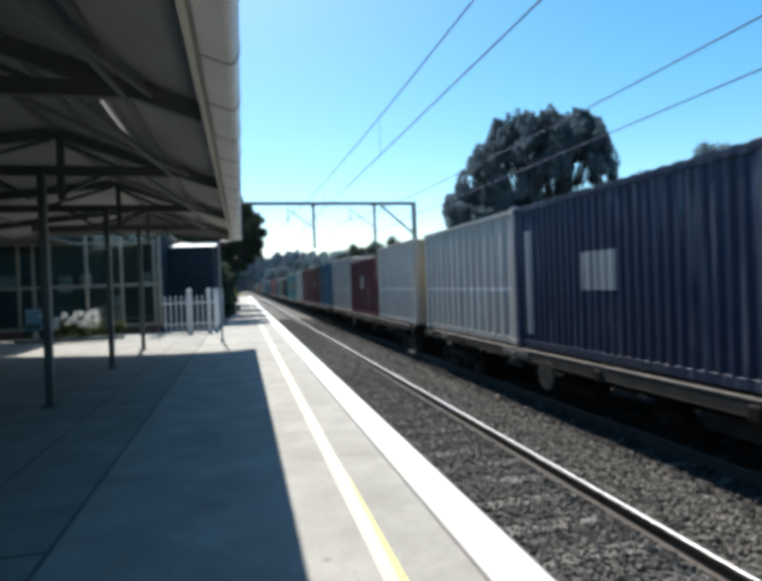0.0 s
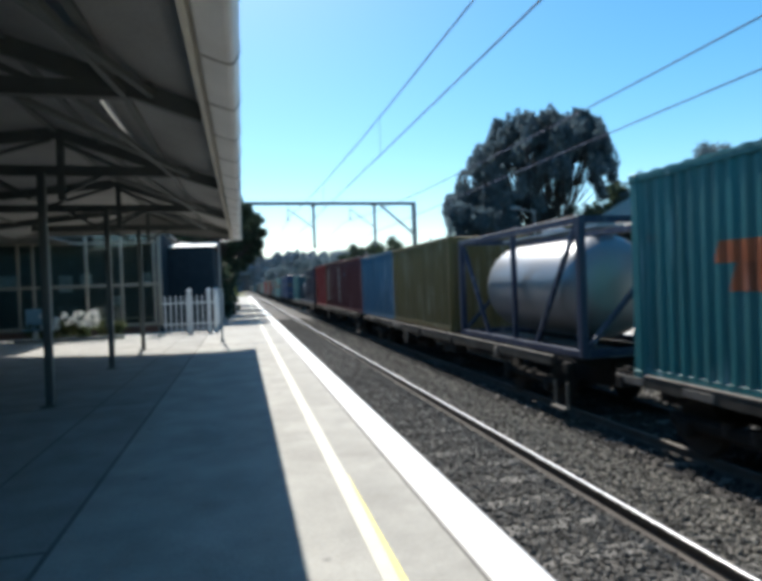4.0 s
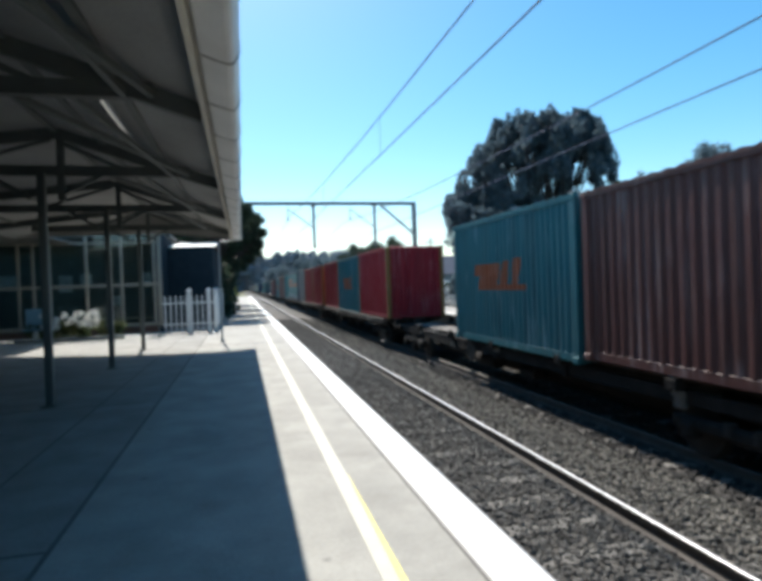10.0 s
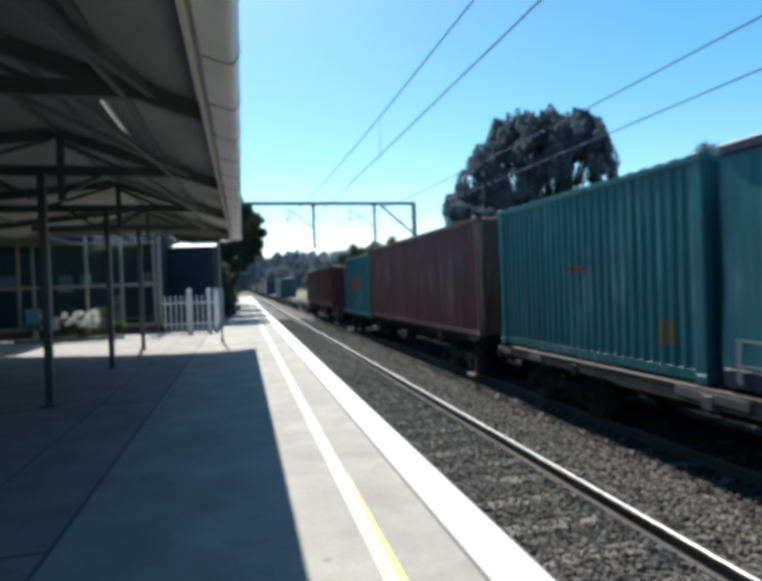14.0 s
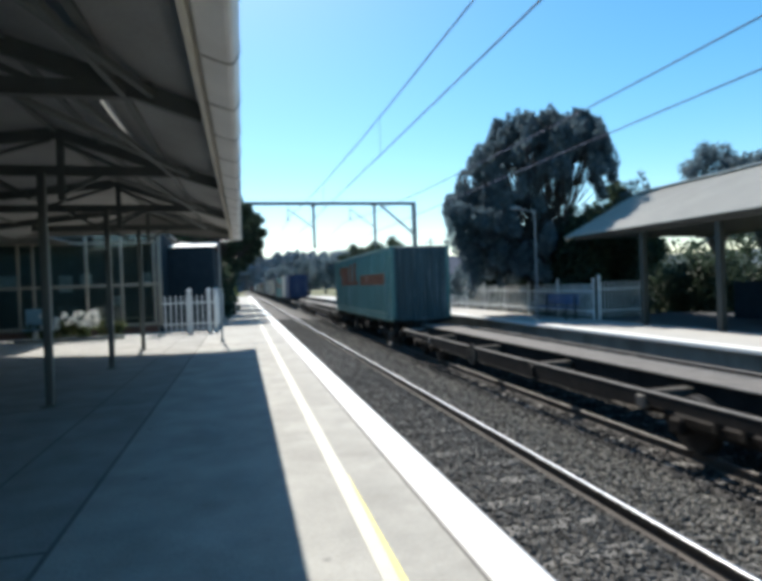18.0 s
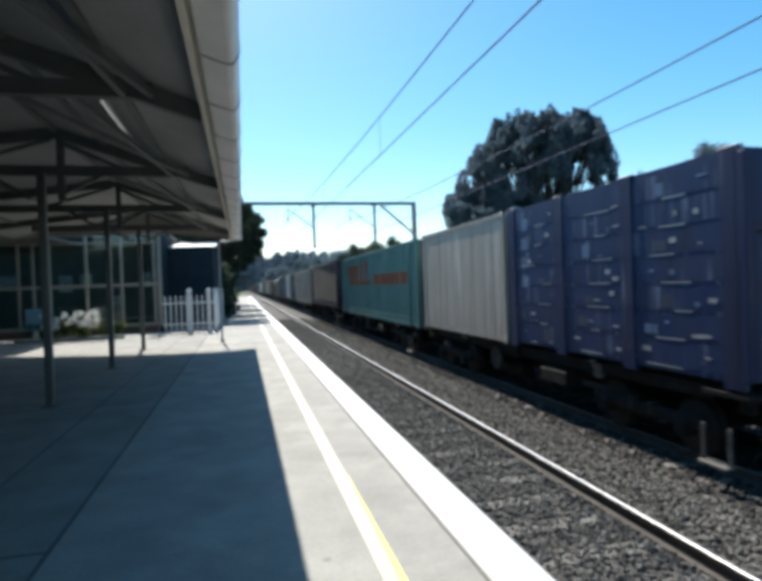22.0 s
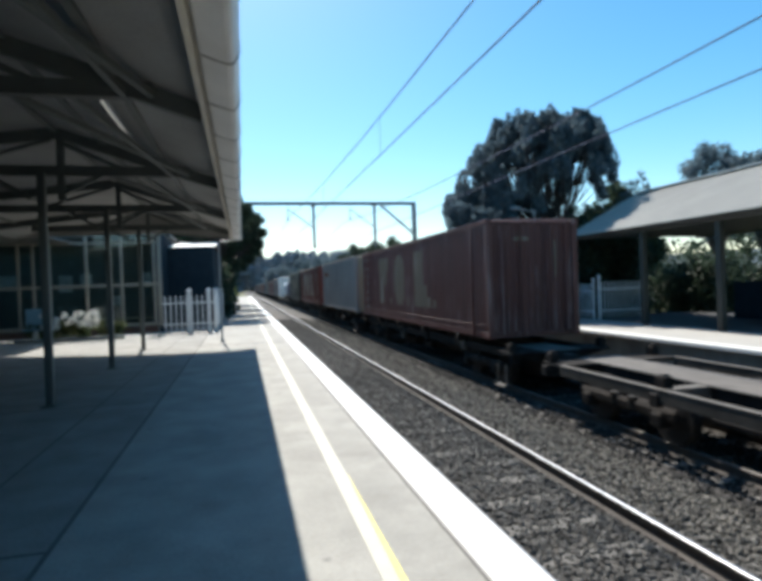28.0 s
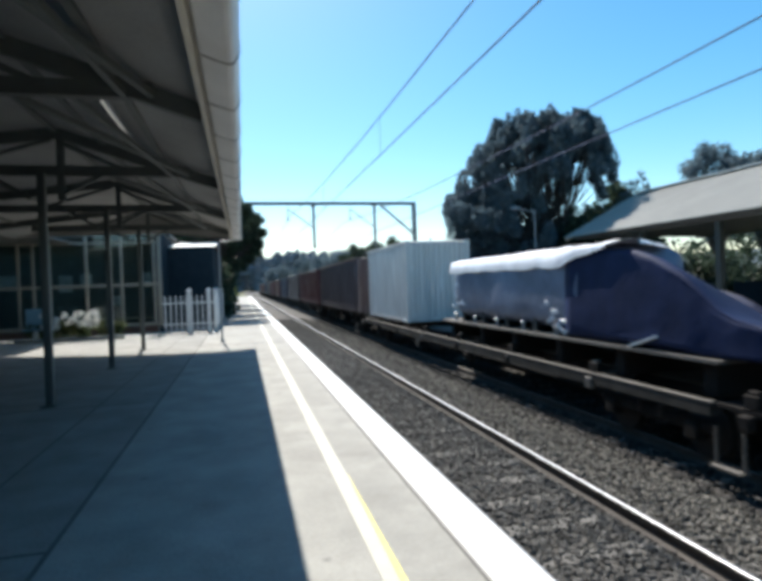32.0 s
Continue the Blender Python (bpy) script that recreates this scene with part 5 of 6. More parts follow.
part("rear_wall", box(-13.0, 5.0, 0, -3.3, 5.2, 4.1), SHADED_LINING, wr)
# Pale sheets added on the wall for faint bright patches in the panes.
for nx, nz, nw, nh in ((-10.6, 2.3, 0.9, 0.7), (-8.2, 2.2, 0.6, 0.8), (-7.3, 2.4, 0.5, 0.5), (-4.6, 2.3, 0.5, 0.7), (-6.0, 1.3, 0.8, 0.5)):
    part("notice", box(nx - nw / 2, 4.985, nz - nh / 2, nx + nw / 2, 4.998, nz + nh / 2), PANE_PATCH, wr, "pale sheet added for a faint bright patch behind the panes")
part("room_floor", box(-12.85, 0.12, 0.0, -3.43, 4.99, 0.03), CONCRETE, wr)
part("side_wall", box(-3.36, 0.1, 0, -3.22, 5.0, 4.1), DARK, wr)
part("side_wall", box(-13.0, 0.1, 0, -12.86, 5.0, 4.1), BRICK_DARK, wr)
part("roof_slab", box(-13.2, 2.5, 4.17, -3.1, 5.4, 4.30), STEEL_DARK, wr)
part("plinth", box(-12.86, -0.02, 0, -3.44, 0.1, 0.26), BRICK_RED, wr, "red-brown brick plinth")
FRAME_X = [-3.29, -3.50, -4.75, -5.18, -6.06, -7.39, -7.98, -8.5, -9.6, -10.7, -11.8, -12.8]
for i, fx in enumerate(FRAME_X):
    part("mullion", box(fx - (0.07 if i in (0, 3) else 0.045), -0.07, 0.27, fx + (0.07 if i in (0, 3) else 0.045), 0.07, 4.15, 0.006), FRAME_PAINT, wr)
for i, (a, b) in enumerate(zip(FRAME_X, FRAME_X[1:])):
    for z, hh in ((0.30, 0.12), (1.93, 0.12), (3.67, 0.09), (4.04, 0.10)):
        part("transom", box(b + 0.075, -0.05, z, a - 0.075, 0.05, z + hh, 0.005), FRAME_PAINT, wr)
    for z0, z1 in ((0.43, 1.92), (2.06, 3.66), (3.77, 4.03)) if i else ():
        pn = part("pane", box(b + 0.05, -0.006, z0, a - 0.05, 0.006, z1), GLASS, wr)
        pn.visible_shadow = False
for bx in (-11.5, -9.2, -6.8, -4.9):
    part("bench_seat", box(bx - 0.7, 3.9, 0.42, bx + 0.7, 4.4, 0.47, 0.01), FRAME_PAINT, wr)
    part("bench_leg", box(bx - 0.6, 3.95, 0.0, bx - 0.54, 4.35, 0.42), STEEL_DARK, wr)
    part("bench_leg", box(bx + 0.54, 3.95, 0.0, bx + 0.6, 4.35, 0.42), STEEL_DARK, wr)
sh = thing("shed", (0, 27.5, 0), "dark green flat-roofed shed behind a picket fence", "shed")
part("shed_wall", box(-3.25, 0, 0, -1.25, 6.5, 3.66), DARK, sh)
# White colour and slope are set so a sunlit strip shows above the wall.
part("shed_roof", bar((-2.21, -0.15, 3.68), (-2.21, 6.7, 4.40), 2.14, 0.03), WHITE, sh, "sheet roof, whitened and sloped to show a bright strip")
part("shed_door", box(-2.7, -0.03, 0.0, -1.8, -0.002, 2.05, 0.01), DARK, sh)
part("door_handle", rod((-1.92, -0.09, 1.0), (-1.92, -0.032, 1.0), 0.03, 8), STEEL_DARK, sh)

# ---- picket fences ----
PICKET = mesh_of(prism([(-0.028, 0.1), (0.028, 0.1), (0.028, 1.44), (0.0, 1.50), (-0.028, 1.44)], -0.011, 0.011), "picket")
POST_M = mesh_of(turned([(0.10, 0.0), (0.10, 1.62), (0.13, 1.64), (0.13, 1.68), (0.02, 1.76)], 4), "fence_post")


def picket_fence(at, length, turn, label, step=0.15, post_step=2.4, high=1.0, thick=1.0, slim=1.0, posts=None):
    """A run of pickets along local x."""
    root = thing("picket_fence", pose(*at, 0, 0, turn) @ Matrix.Diagonal((1, 1, high, 1)), label, "fence", "picket fences")
    for z in (0.32, 1.15):
        part("rail", box(0, 0.012, z, length, 0.05, z + 0.07), WHITE, root)
    n = int(length / step)
    for i in range(n):
        part("picket", PICKET, WHITE, root, at=Matrix.Translation(((i + 0.5) * step, 0, 0)) @ Matrix.Diagonal((slim, 1, 1, 1)))
    k = max(1, round(length / post_step))
    for px in posts or [length * i / k for i in range(k + 1)]:
        part("fence_post", POST_M, WHITE, root, at=pose(px, 0.03, 0, 0, 0, 45) @ Matrix.Diagonal((thick, thick, 1, 1)))
    return root


picket_fence((-3.05, 23.6, 0), 1.95, 0, "white picket fence with stout posts across the platform", 0.2, 1.0, 1.0, 1.05, posts=(1.0, 1.74))
picket_fence((-1.06, 23.7, 0), 16.0, 90, "white picket fence along the platform", 0.2, 2.4, thick=0.55)
picket_fence((13.0, 19.0, 0), 40.0, 90, "white picket fence along the far platform", 0.15, 2.5, 0.92, 0.42, 0.55)
picket_fence((13.1, 18.8, 0), 2.0, 0, "white picket fence beside the far shelter", 0.15, 2.0, 0.98, 0.5, 0.6)

# ---- gantry and wires ----
ga = thing("gantry", (0, 38, 0), "grey steel overhead-line gantry across the tracks", "gantry")
part("beam", box(-3.0, -0.12, 7.10, 12.0, 0.12, 7.30), GANTRY, ga)
part("mast", box(11.76, -0.13, -1.3, 12.02, 0.13, 7.095), GANTRY, ga)
part("mast", box(-3.0, -0.13, -1.3, -2.74, 0.13, 7.095), GANTRY, ga)
part("knee_brace", bar((9.5, 0, 7.08), (11.8, 0, 5.1), 0.12), GANTRY, ga)
for dx in (4.85, 9.05):
    part("drop_tube", rod((dx, 0, 4.2), (dx, 0, 7.10), 0.09), GANTRY, ga)
    part("register_arm", rod((dx, 0, 5.55), (dx - 1.72, 0, 6.85), 0.035), GANTRY, ga)
    part("steady_arm", rod((dx - 1.72, 0, 6.85), (dx - 1.70, 0, 6.25), 0.03), GANTRY, ga)
    part("insulator", turned([(0.04, 0), (0.09, 0.03), (0.05, 0.08), (0.09, 0.12), (0.05, 0.17), (0.09, 0.21), (0.04, 0.25)], 10), STEEL_DARK, ga, at=(dx - 1.7, 0, 6.02))
for bx in (4.85, 9.05):
    part("clamp_plate", box(bx - 0.18, -0.14, 7.04, bx + 0.18, 0.14, 7.098), GANTRY, ga)


def wire(pts, r, label, name="overhead_wire"):
    """One continuous round wire through the points."""
    bm = bmesh.new()
    rings = []
    for p in pts:
        rings.append([bm.verts.new((p[0] + r * math.cos(a), p[1], p[2] + r * math.sin(a))) for a in (k * math.pi / 3 for k in range(6))])
    for a, b in zip(rings, rings[1:]):
        for i in range(6):
            bm.faces.new((a[i], a[(i + 1) % 6], b[(i + 1) % 6], b[i]))
    return tagged(part(name, bm, WIRE, smooth=True), label, "wire", "overhead wires")


WIRE = mat("weathered copper wire", (0.05, 0.065, 0.12), 0.8, vary=0.1, spec=0.2)
for tx, cz, mz in ((3.2, 4.63, 5.47), (6.9, 4.38, 5.06)):
    wire([(tx, -18 + 2 * k, cz) for k in range(90)], 0.012, "taut contact wire over the track")
    wire([(tx, -18 + 2 * k, mz + 0.0011 * (((-18 + 2 * k - 10 + 28) % 56) - 28) ** 2) for k in range(90)], 0.013, "sagging catenary wire over the track")
    for dy in (12.6, 21.8, 3.4):
        zt = mz + 0.0011 * (dy - 10) ** 2
        tagged(part("dropper_wire", rod((tx, dy, cz + 0.01), (tx, dy, zt - 0.01), 0.005, 6), WIRE), "thin dropper wire between catenary and contact wire", "wire", "dropper wires")


# ---- trees and shrubs ----
def foliage(name, centres, radius, n, size, seed, tall=1.0):
    """Small leaves scattered over clumps, as one mesh."""
    rng = np.random.default_rng(seed)
    c = np.array(centres)[rng.integers(0, len(centres), n)]
    d = rng.normal(size=(n, 3))
    d /= np.linalg.norm(d, axis=1)[:, None]
    p = c + d * np.array([1, 1, tall]) * radius * rng.uniform(0.35, 1.06, (n, 1))
    u = rng.normal(size=(n, 3))
    u /= np.linalg.norm(u, axis=1)[:, None]
    w = np.cross(u, rng.normal(size=(n, 3)))
    w /= np.linalg.norm(w, axis=1)[:, None]
    s = size * rng.uniform(0.6, 1.4, (n, 1))
    u, w = u * s, w * s * 0.5
    v = np.stack([p - u, p + w, p + u, p - w], 1).reshape(-1, 3)
    f = (np.arange(n) * 4)[:, None] + np.arange(4)
    me = bpy.data.meshes.new(name)
    me.from_pydata(v.tolist(), [], f.tolist())
    return me


def tree(at, height, crown, leaf, label, seed, trunk_h=0.3, n=12000, clumps=60, leaf_size=0.16, low=0.3, clump=0.2, tall=1.2, lean=0.0, trunks=1):
    """Tapered trunk, limbs that reach the clumps, and a crown of many small leaves with gaps."""
    rng = random.Random(seed)
    root = thing("tree", at, label, "tree")
    bm = bmesh.new()
    th = height * trunk_h
    zc, rz = height * (1 + low) / 2, height * (1 - low) / 2
    centres = []
    for i in range(clumps):
        d = Vector((rng.gauss(0, 1), rng.gauss(0, 1), rng.gauss(0, 1))).normalized() * rng.uniform(0.5, 0.94) ** 0.6
        centres.append(Vector((d.x * crown + lean * (d.z + 1), d.y * crown, zc + d.z * rz * (0.88 + 0.12 * rng.random()))))
    for t in range(trunks):
        ox = (t - (trunks - 1) / 2) * 0.8
        rod((ox * 0.4, 0, -0.3), (ox, 0, th), height * 0.028, 10, bm, height * 0.018)
        for c in centres[t::trunks]:
            a = Vector((ox, 0, th * rng.uniform(0.75, 0.98)))
            m = a.lerp(c, 0.5) + Vector((0, 0, height * 0.03))
            rod(a, m, height * 0.010, 6, bm, height * 0.006)
            rod(m, c, height * 0.006, 6, bm, height * 0.002)
    part("trunk", bm, BARK, root)
    part("crown", foliage("crown", [tuple(c) for c in centres], crown * clump, n, leaf_size, seed, tall), leaf, root)
    return root


def dome_tree(at, height, leaf, label, seed, n, leaf_size):
    """A broad tree: several stems, limbs, and upright puffs of leaves over an even dome, with an open window low on one side."""
    rng = random.Random(seed)
    root = thing("tree", at @ Matrix.Scale(0.93, 4), label, "tree")
    bm = bmesh.new()
    side = Vector((0.87, -0.49, 0))
    away = Vector((0.49, 0.87, 0))
    levels = (2.8, 6.0, 7.2, 8.6, 9.6, 10.4, 11.0)
    spread_l = (3.8, 4.5, 4.3, 4.15, 3.4, 2.8, 2.0)
    spread_r = (2.4, 3.0, 3.4, 3.8, 3.7, 3.0, 1.6)
    gaps = ((-1.25, 8.2, 0.16, 0.38), (1.9, 8.8, 0.24, 0.34), (0.27, 7.45, 0.08, 0.35), (2.05, 7.1, 0.22, 0.65), (1.75, 7.6, 0.10, 0.3), (1.45, 6.5, 0.30, 0.6), (0.95, 6.2, 0.20, 0.45), (0.45, 6.0, 0.20, 0.4),
            (-0.7, 5.9, 0.24, 0.7), (-0.3, 5.3, 0.26, 0.45), (2.45, 6.7, 0.2, 0.4))

    def open_at(u, z):
        return u > 0.4 and z < 5.2 or any(((u - gu) / (gw + 0.24)) ** 2 + ((z - gz) / (gh + 0.34)) ** 2 < 1.0 for gu, gz, gw, gh in gaps)

    keep = []
    for i in range(980):
        z = 3.0 + 7.7 * rng.random() ** 0.80
        wl, wr = np.interp(z + 0.15, levels, spread_l), np.interp(z + 0.15, levels, spread_r)
        turn = i * 2.39996
        r = 0.97 * rng.uniform(0.05, 1.0) ** 0.5
        u = math.cos(turn) * (wr if math.cos(turn) > 0 else wl) * r
        v = math.sin(turn) * (wl + wr) / 2 * 0.9 * r
        if open_at(u, z) or z < 8.0 and u > 0.3 and noise.noise((u * 0.9, v * 0.3, z * 0.7)) > 0.05:
            continue
        keep.append((side * u + away * v + Vector((0, 0, z + rng.uniform(-0.2, 0.2))), rng.uniform(0.24, 0.36)))
    for i in range(400):
        z = 3.2 + 7.7 * ((i * 0.618034) % 1.0)
        wl, wr = np.interp(z, levels, spread_l), np.interp(z, levels, spread_r)
        turn = i * 2.39996
        reach = rng.uniform(0.94, 1.10)
        u, v = math.cos(turn) * (wr if math.cos(turn) > 0 else wl) * reach, math.sin(turn) * (wl + wr) / 2 * 0.95 * reach
        if not open_at(u, z):
            keep.append((side * u + away * v + Vector((0, 0, z)), rng.uniform(0.20, 0.36)))
    for i in range(46):
        u, v, z = rng.uniform(-4.5, -3.0), rng.uniform(-2.0, 2.0), rng.uniform(2.6, 6.4)
        keep.append((side * u + away * v + Vector((0, 0, z)), rng.uniform(0.24, 0.36)))
    for u, z in ((4.3, 6.9), (4.7, 7.3), (4.9, 6.6), (3.9, 6.4)):
        keep.append((side * u + Vector((0, 0, z)), 0.45))
    for t in range(6):
        ox = Vector(((t - 2.5) * 0.45 + 0.3, rng.uniform(-0.8, 0.8), 0))
        th = height * rng.uniform(0.34, 0.42)
        rod(ox * 0.5 + Vector((0, 0, -0.3)), ox + Vector((0, 0, th)), 0.19, 10, bm, 0.12)
        for c, r in keep[t::24]:
            a = ox + Vector((0, 0, th * rng.uniform(0.7, 0.98)))
            m = a.lerp(c, 0.55) + Vector((0, 0, 0.3))
            rod(a, m, 0.05, 5, bm, 0.03)
            rod(m, c, 0.03, 5, bm, 0.01)
    part("trunk", bm, BARK, root)
    pick = np.random.default_rng(seed).integers(0, len(keep), n)
    g = np.random.default_rng(seed + 1)
    c, rad = np.array([tuple(k[0]) for k in keep])[pick], np.array([k[1] for k in keep])[pick]
    t, a = g.uniform(0, 1, n) ** 1.2, g.uniform(0, 2 * math.pi, n)
    out = rad * 1.2 * (1 - 0.80 * t) * np.minimum(1, 0.35 + 2.6 * t) * g.uniform(0.25, 1.0, n) ** 0.5
    q = c + np.stack([out * np.cos(a), out * np.sin(a), rad * 2.7 * (t - 0.42)], 1)
    up = np.stack([0.55 * np.cos(a), 0.55 * np.sin(a), np.ones(n)], 1) + g.normal(0, 0.35, (n, 3))
    up /= np.linalg.norm(up, axis=1)[:, None]
    across = np.cross(up, g.normal(size=(n, 3)))
    across /= np.linalg.norm(across, axis=1)[:, None]
    size = leaf_size * g.uniform(0.6, 1.4, (n, 1))
    up, across = up * size * 1.2, across * size * 0.45
    me = bpy.data.meshes.new("crown")
    me.from_pydata(np.stack([q - up, q + across, q + up, q - across], 1).reshape(-1, 3).tolist(), [], ((np.arange(n) * 4)[:, None] + np.arange(4)).tolist())
    part("crown", me, leaf, root)
    return root


def shrubs(x0, x1, y0, y1, base, high, n, leaf, label, seed, clumps=60, size=0.14, name="shrubs", rad=0.7, even=0.4):
    rng = random.Random(seed)
    cs = []
    for i in range(clumps):
        x, y = rng.uniform(x0, x1), rng.uniform(y0, y1)
        top = high * (0.32 + even + (0.8 - even) * noise.noise((x * 0.35, y * 0.35, seed)))
        cs.append((x, y, base + rng.random() ** 0.7 * top))
    ob = part(name, foliage(name, cs, rad, n, size, seed, 1.1), leaf)
    return tagged(ob, label, "shrubs", kind="stuff")


dome_tree(pose(13.72, 23.99, -1.185), 11.25, LEAF_HAZE, "tall broad tree with grey-green leaves and gaps in its crown", 5, 140000, 0.085)
tree((18.9, 25.5, -1.2), 7.7, 2.1, LEAF_DARK, "smaller dark tree behind the far shelter", 15, 0.3, 9000, 40, 0.13, 0.3, 0.25)
for tx2, ty2, th2, tc2, seed2 in ((30.0, 30.5, 11.4, 2.3, 17), (33.6, 30.0, 11.2, 2.2, 19), (36.4, 29.0, 10.6, 2.0, 20)):
    tree((tx2, ty2, -1.2), th2, tc2, LEAF_HAZE, "grey-green tree behind the far shelter roof", seed2, 0.4, 9000, 34, 0.13, 0.42, 0.30)
tree((-1.9, 34.2, -0.3), 7.9, 2.6, LEAF_DARK, "dark leafy tree that leans over the platform", 8, 0.42, 14000, 70, 0.11, 0.46, 0.13, 1.0, lean=0.42)
tree((-6.5, 42.0, -0.3), 9.5, 4.2, LEAF_DARK, "dark leafy tree behind the shed", 28, 0.3, 15000, 60, 0.15, 0.2, 0.22, 1.1)
tree((-4.6, 47.0, -0.3), 7.0, 3.0, LEAF, "leafy tree along the platform", 29, 0.3, 12000, 50, 0.13, 0.2, 0.22, 1.1)
tree((-2.5, 39.5, -0.3), 6.6, 2.3, LEAF_DARK, "dark leafy tree beside the platform", 18, 0.3, 15000, 46, 0.13, 0.12, 0.24, 1.1)
shrubs(-13.5, -3.2, 31.5, 34.5, -0.2, 2.9, 16000, LEAF_DARK, "dark green hedge behind the waiting room", 35, 90, 0.12)
shrubs(13.9, 17.4, 20.6, 35, -1.2, 5.6, 60000, LEAF_DARK, "dense dark hedge behind the far platform fence", 3, 400, even=0.62)
shrubs(20.5, 24.5, 4, 32, -1.2, 4.6, 20000, LEAF_DARK, "uneven dark shrubs behind the far shelter", 4, 110)
shrubs(18.9, 20.6, 19.5, 23.5, -1.2, 4.0, 7000, LEAF_DARK, "dark olive-green bush behind the far shelter", 33, 40, 0.11)
shrubs(34, 60, -5, 66, -1.3, 8.0, 14000, LEAF_DARK, "belt of dark trees behind the far side of the station", 31, 120, 0.3, rad=1.7)
shrubs(13.5, 14.6, 19.3, 42, -0.3, 1.7, 16000, LEAF_DARK, "low dark growth along the far platform fence", 65, 150, 0.09, rad=0.45, even=0.55)
shrubs(15.5, 19, 40, 46, -1.2, 2.6, 5000, LEAF, "low green shrubs behind the fence", 6, 30)
for k, (x, y, h, c) in enumerate(((19.0, 88, 8.6, 3.6), (23.5, 92, 9.6, 4.2), (28.5, 95, 8.0, 3.6), (26.0, 150, 11, 5.5), (33.0, 165, 13, 6), (22.0, 190, 13, 6), (31.0, 215, 15, 7), (41.0, 220, 14, 7), (16, 260, 12, 6))):
    tree((x, y, -1.3), h + 1.3, c, (LEAF_DARK, LEAF_HAZE)[k > 1], "leafy tree beside the line in the distance", 40 + k, 0.25, 5000, 40, 0.30, 0.12, 0.26, 1.0)
shrubs(-11, -3.5, 75, 130, -0.6, 6.0, 7000, LEAF, "leafy growth beside the line past the platform", 9, 60, 0.35, rad=1.6)
# Haze is mixed into the woodland's colour, hence the pale blue-grey.
shrubs(-70, 130, 430, 500, -1.5, 25.8, 42000, mat("far woodland with painted haze", (0.22, 0.27, 0.33), 0.9, vary=0.4, scale=0.05, fine=0.6), "hazy blue-grey woodland across the end of the line", 12, 560, 1.6, "far_woods", rad=3.6, even=0.76)
tree((-1.0, 40.5, -0.3), 7.9, 2.5, LEAF_DARK, "dark leafy tree whose limbs reach over the platform", 61, 0.45, 12000, 80, 0.11, 0.52, 0.11, 1.0, lean=0.45)
tree((-1.5, 48.5, -0.3), 7.6, 2.9, LEAF_DARK, "dark leafy tree that shades the platform's end", 63, 0.40, 13000, 50, 0.15, 0.45, 0.17, 1.0, lean=0.5)
tree((-1.7, 60.0, -0.3), 8.2, 3.3, LEAF_DARK, "dark leafy tree past the end of the platform fence", 64, 0.40, 13000, 50, 0.17, 0.42, 0.17, 1.0, lean=0.5)
shrubs(-4.5, -0.9, 33, 62, -0.2, 3.9, 26000, LEAF_DARK, "dark undergrowth behind the platform fence", 62, 160, 0.16, rad=0.8, even=0.55)
bed_rng = random.Random(21)
fl = thing("flower_bed", (-5.55, 23.1, 0), "low garden bed with white flowers by the waiting room", "flower bed")
part("leaves", foliage("leaves", [(bed_rng.uniform(-2.0, 1.0), bed_rng.uniform(-0.3, 0.4), bed_rng.uniform(0.1, 0.55)) for _ in range(26)], 0.24, 2900, 0.06, 21), LEAF, fl)
BLOSSOM = mat("white blossom", (0.75, 0.75, 0.72), 0.7, vary=0.1)
part("blossoms", foliage("blossoms", [(bed_rng.uniform(-1.6, 0.3), bed_rng.uniform(-0.5, 0.1), bed_rng.uniform(0.5, 1.0)) for _ in range(24)], 0.14, 1200, 0.045, 22), BLOSSOM, fl)
part("bed_kerb", box(-2.3, -0.7, 0, 1.3, -0.6, 0.12, 0.01), CONCRETE, fl)
bench_seat = thing("seat", (-7.30, 22.9, 0), "light blue moulded platform seat with a pale base", "seat")
BLUE_PLASTIC = mat("blue plastic", (0.05, 0.13, 0.30), 0.45, vary=0.1)
SEAT_BLUE = mat("faded light blue plastic", (0.18, 0.34, 0.46), 0.45, vary=0.15)
part("seat_pan", box(-0.40, -0.25, 0.42, 0.40, 0.25, 0.48, 0.03), SEAT_BLUE, bench_seat)
part("backrest", box(-0.40, 0.22, 0.5, 0.40, 0.28, 1.2, 0.03), SEAT_BLUE, bench_seat)
part("pedestal", box(-0.08, -0.12, 0.0, 0.08, 0.12, 0.42, 0.02), WHITE, bench_seat)

# ---- far platform: shelter, lamps, seat, signs ----
POST_PAINT = mat("dark olive post paint", (0.04, 0.043, 0.038), 0.6, vary=0.2)
st = thing("far_shelter", (0, 0, 0), "open platform shelter with a grey corrugated gable roof", "shelter")


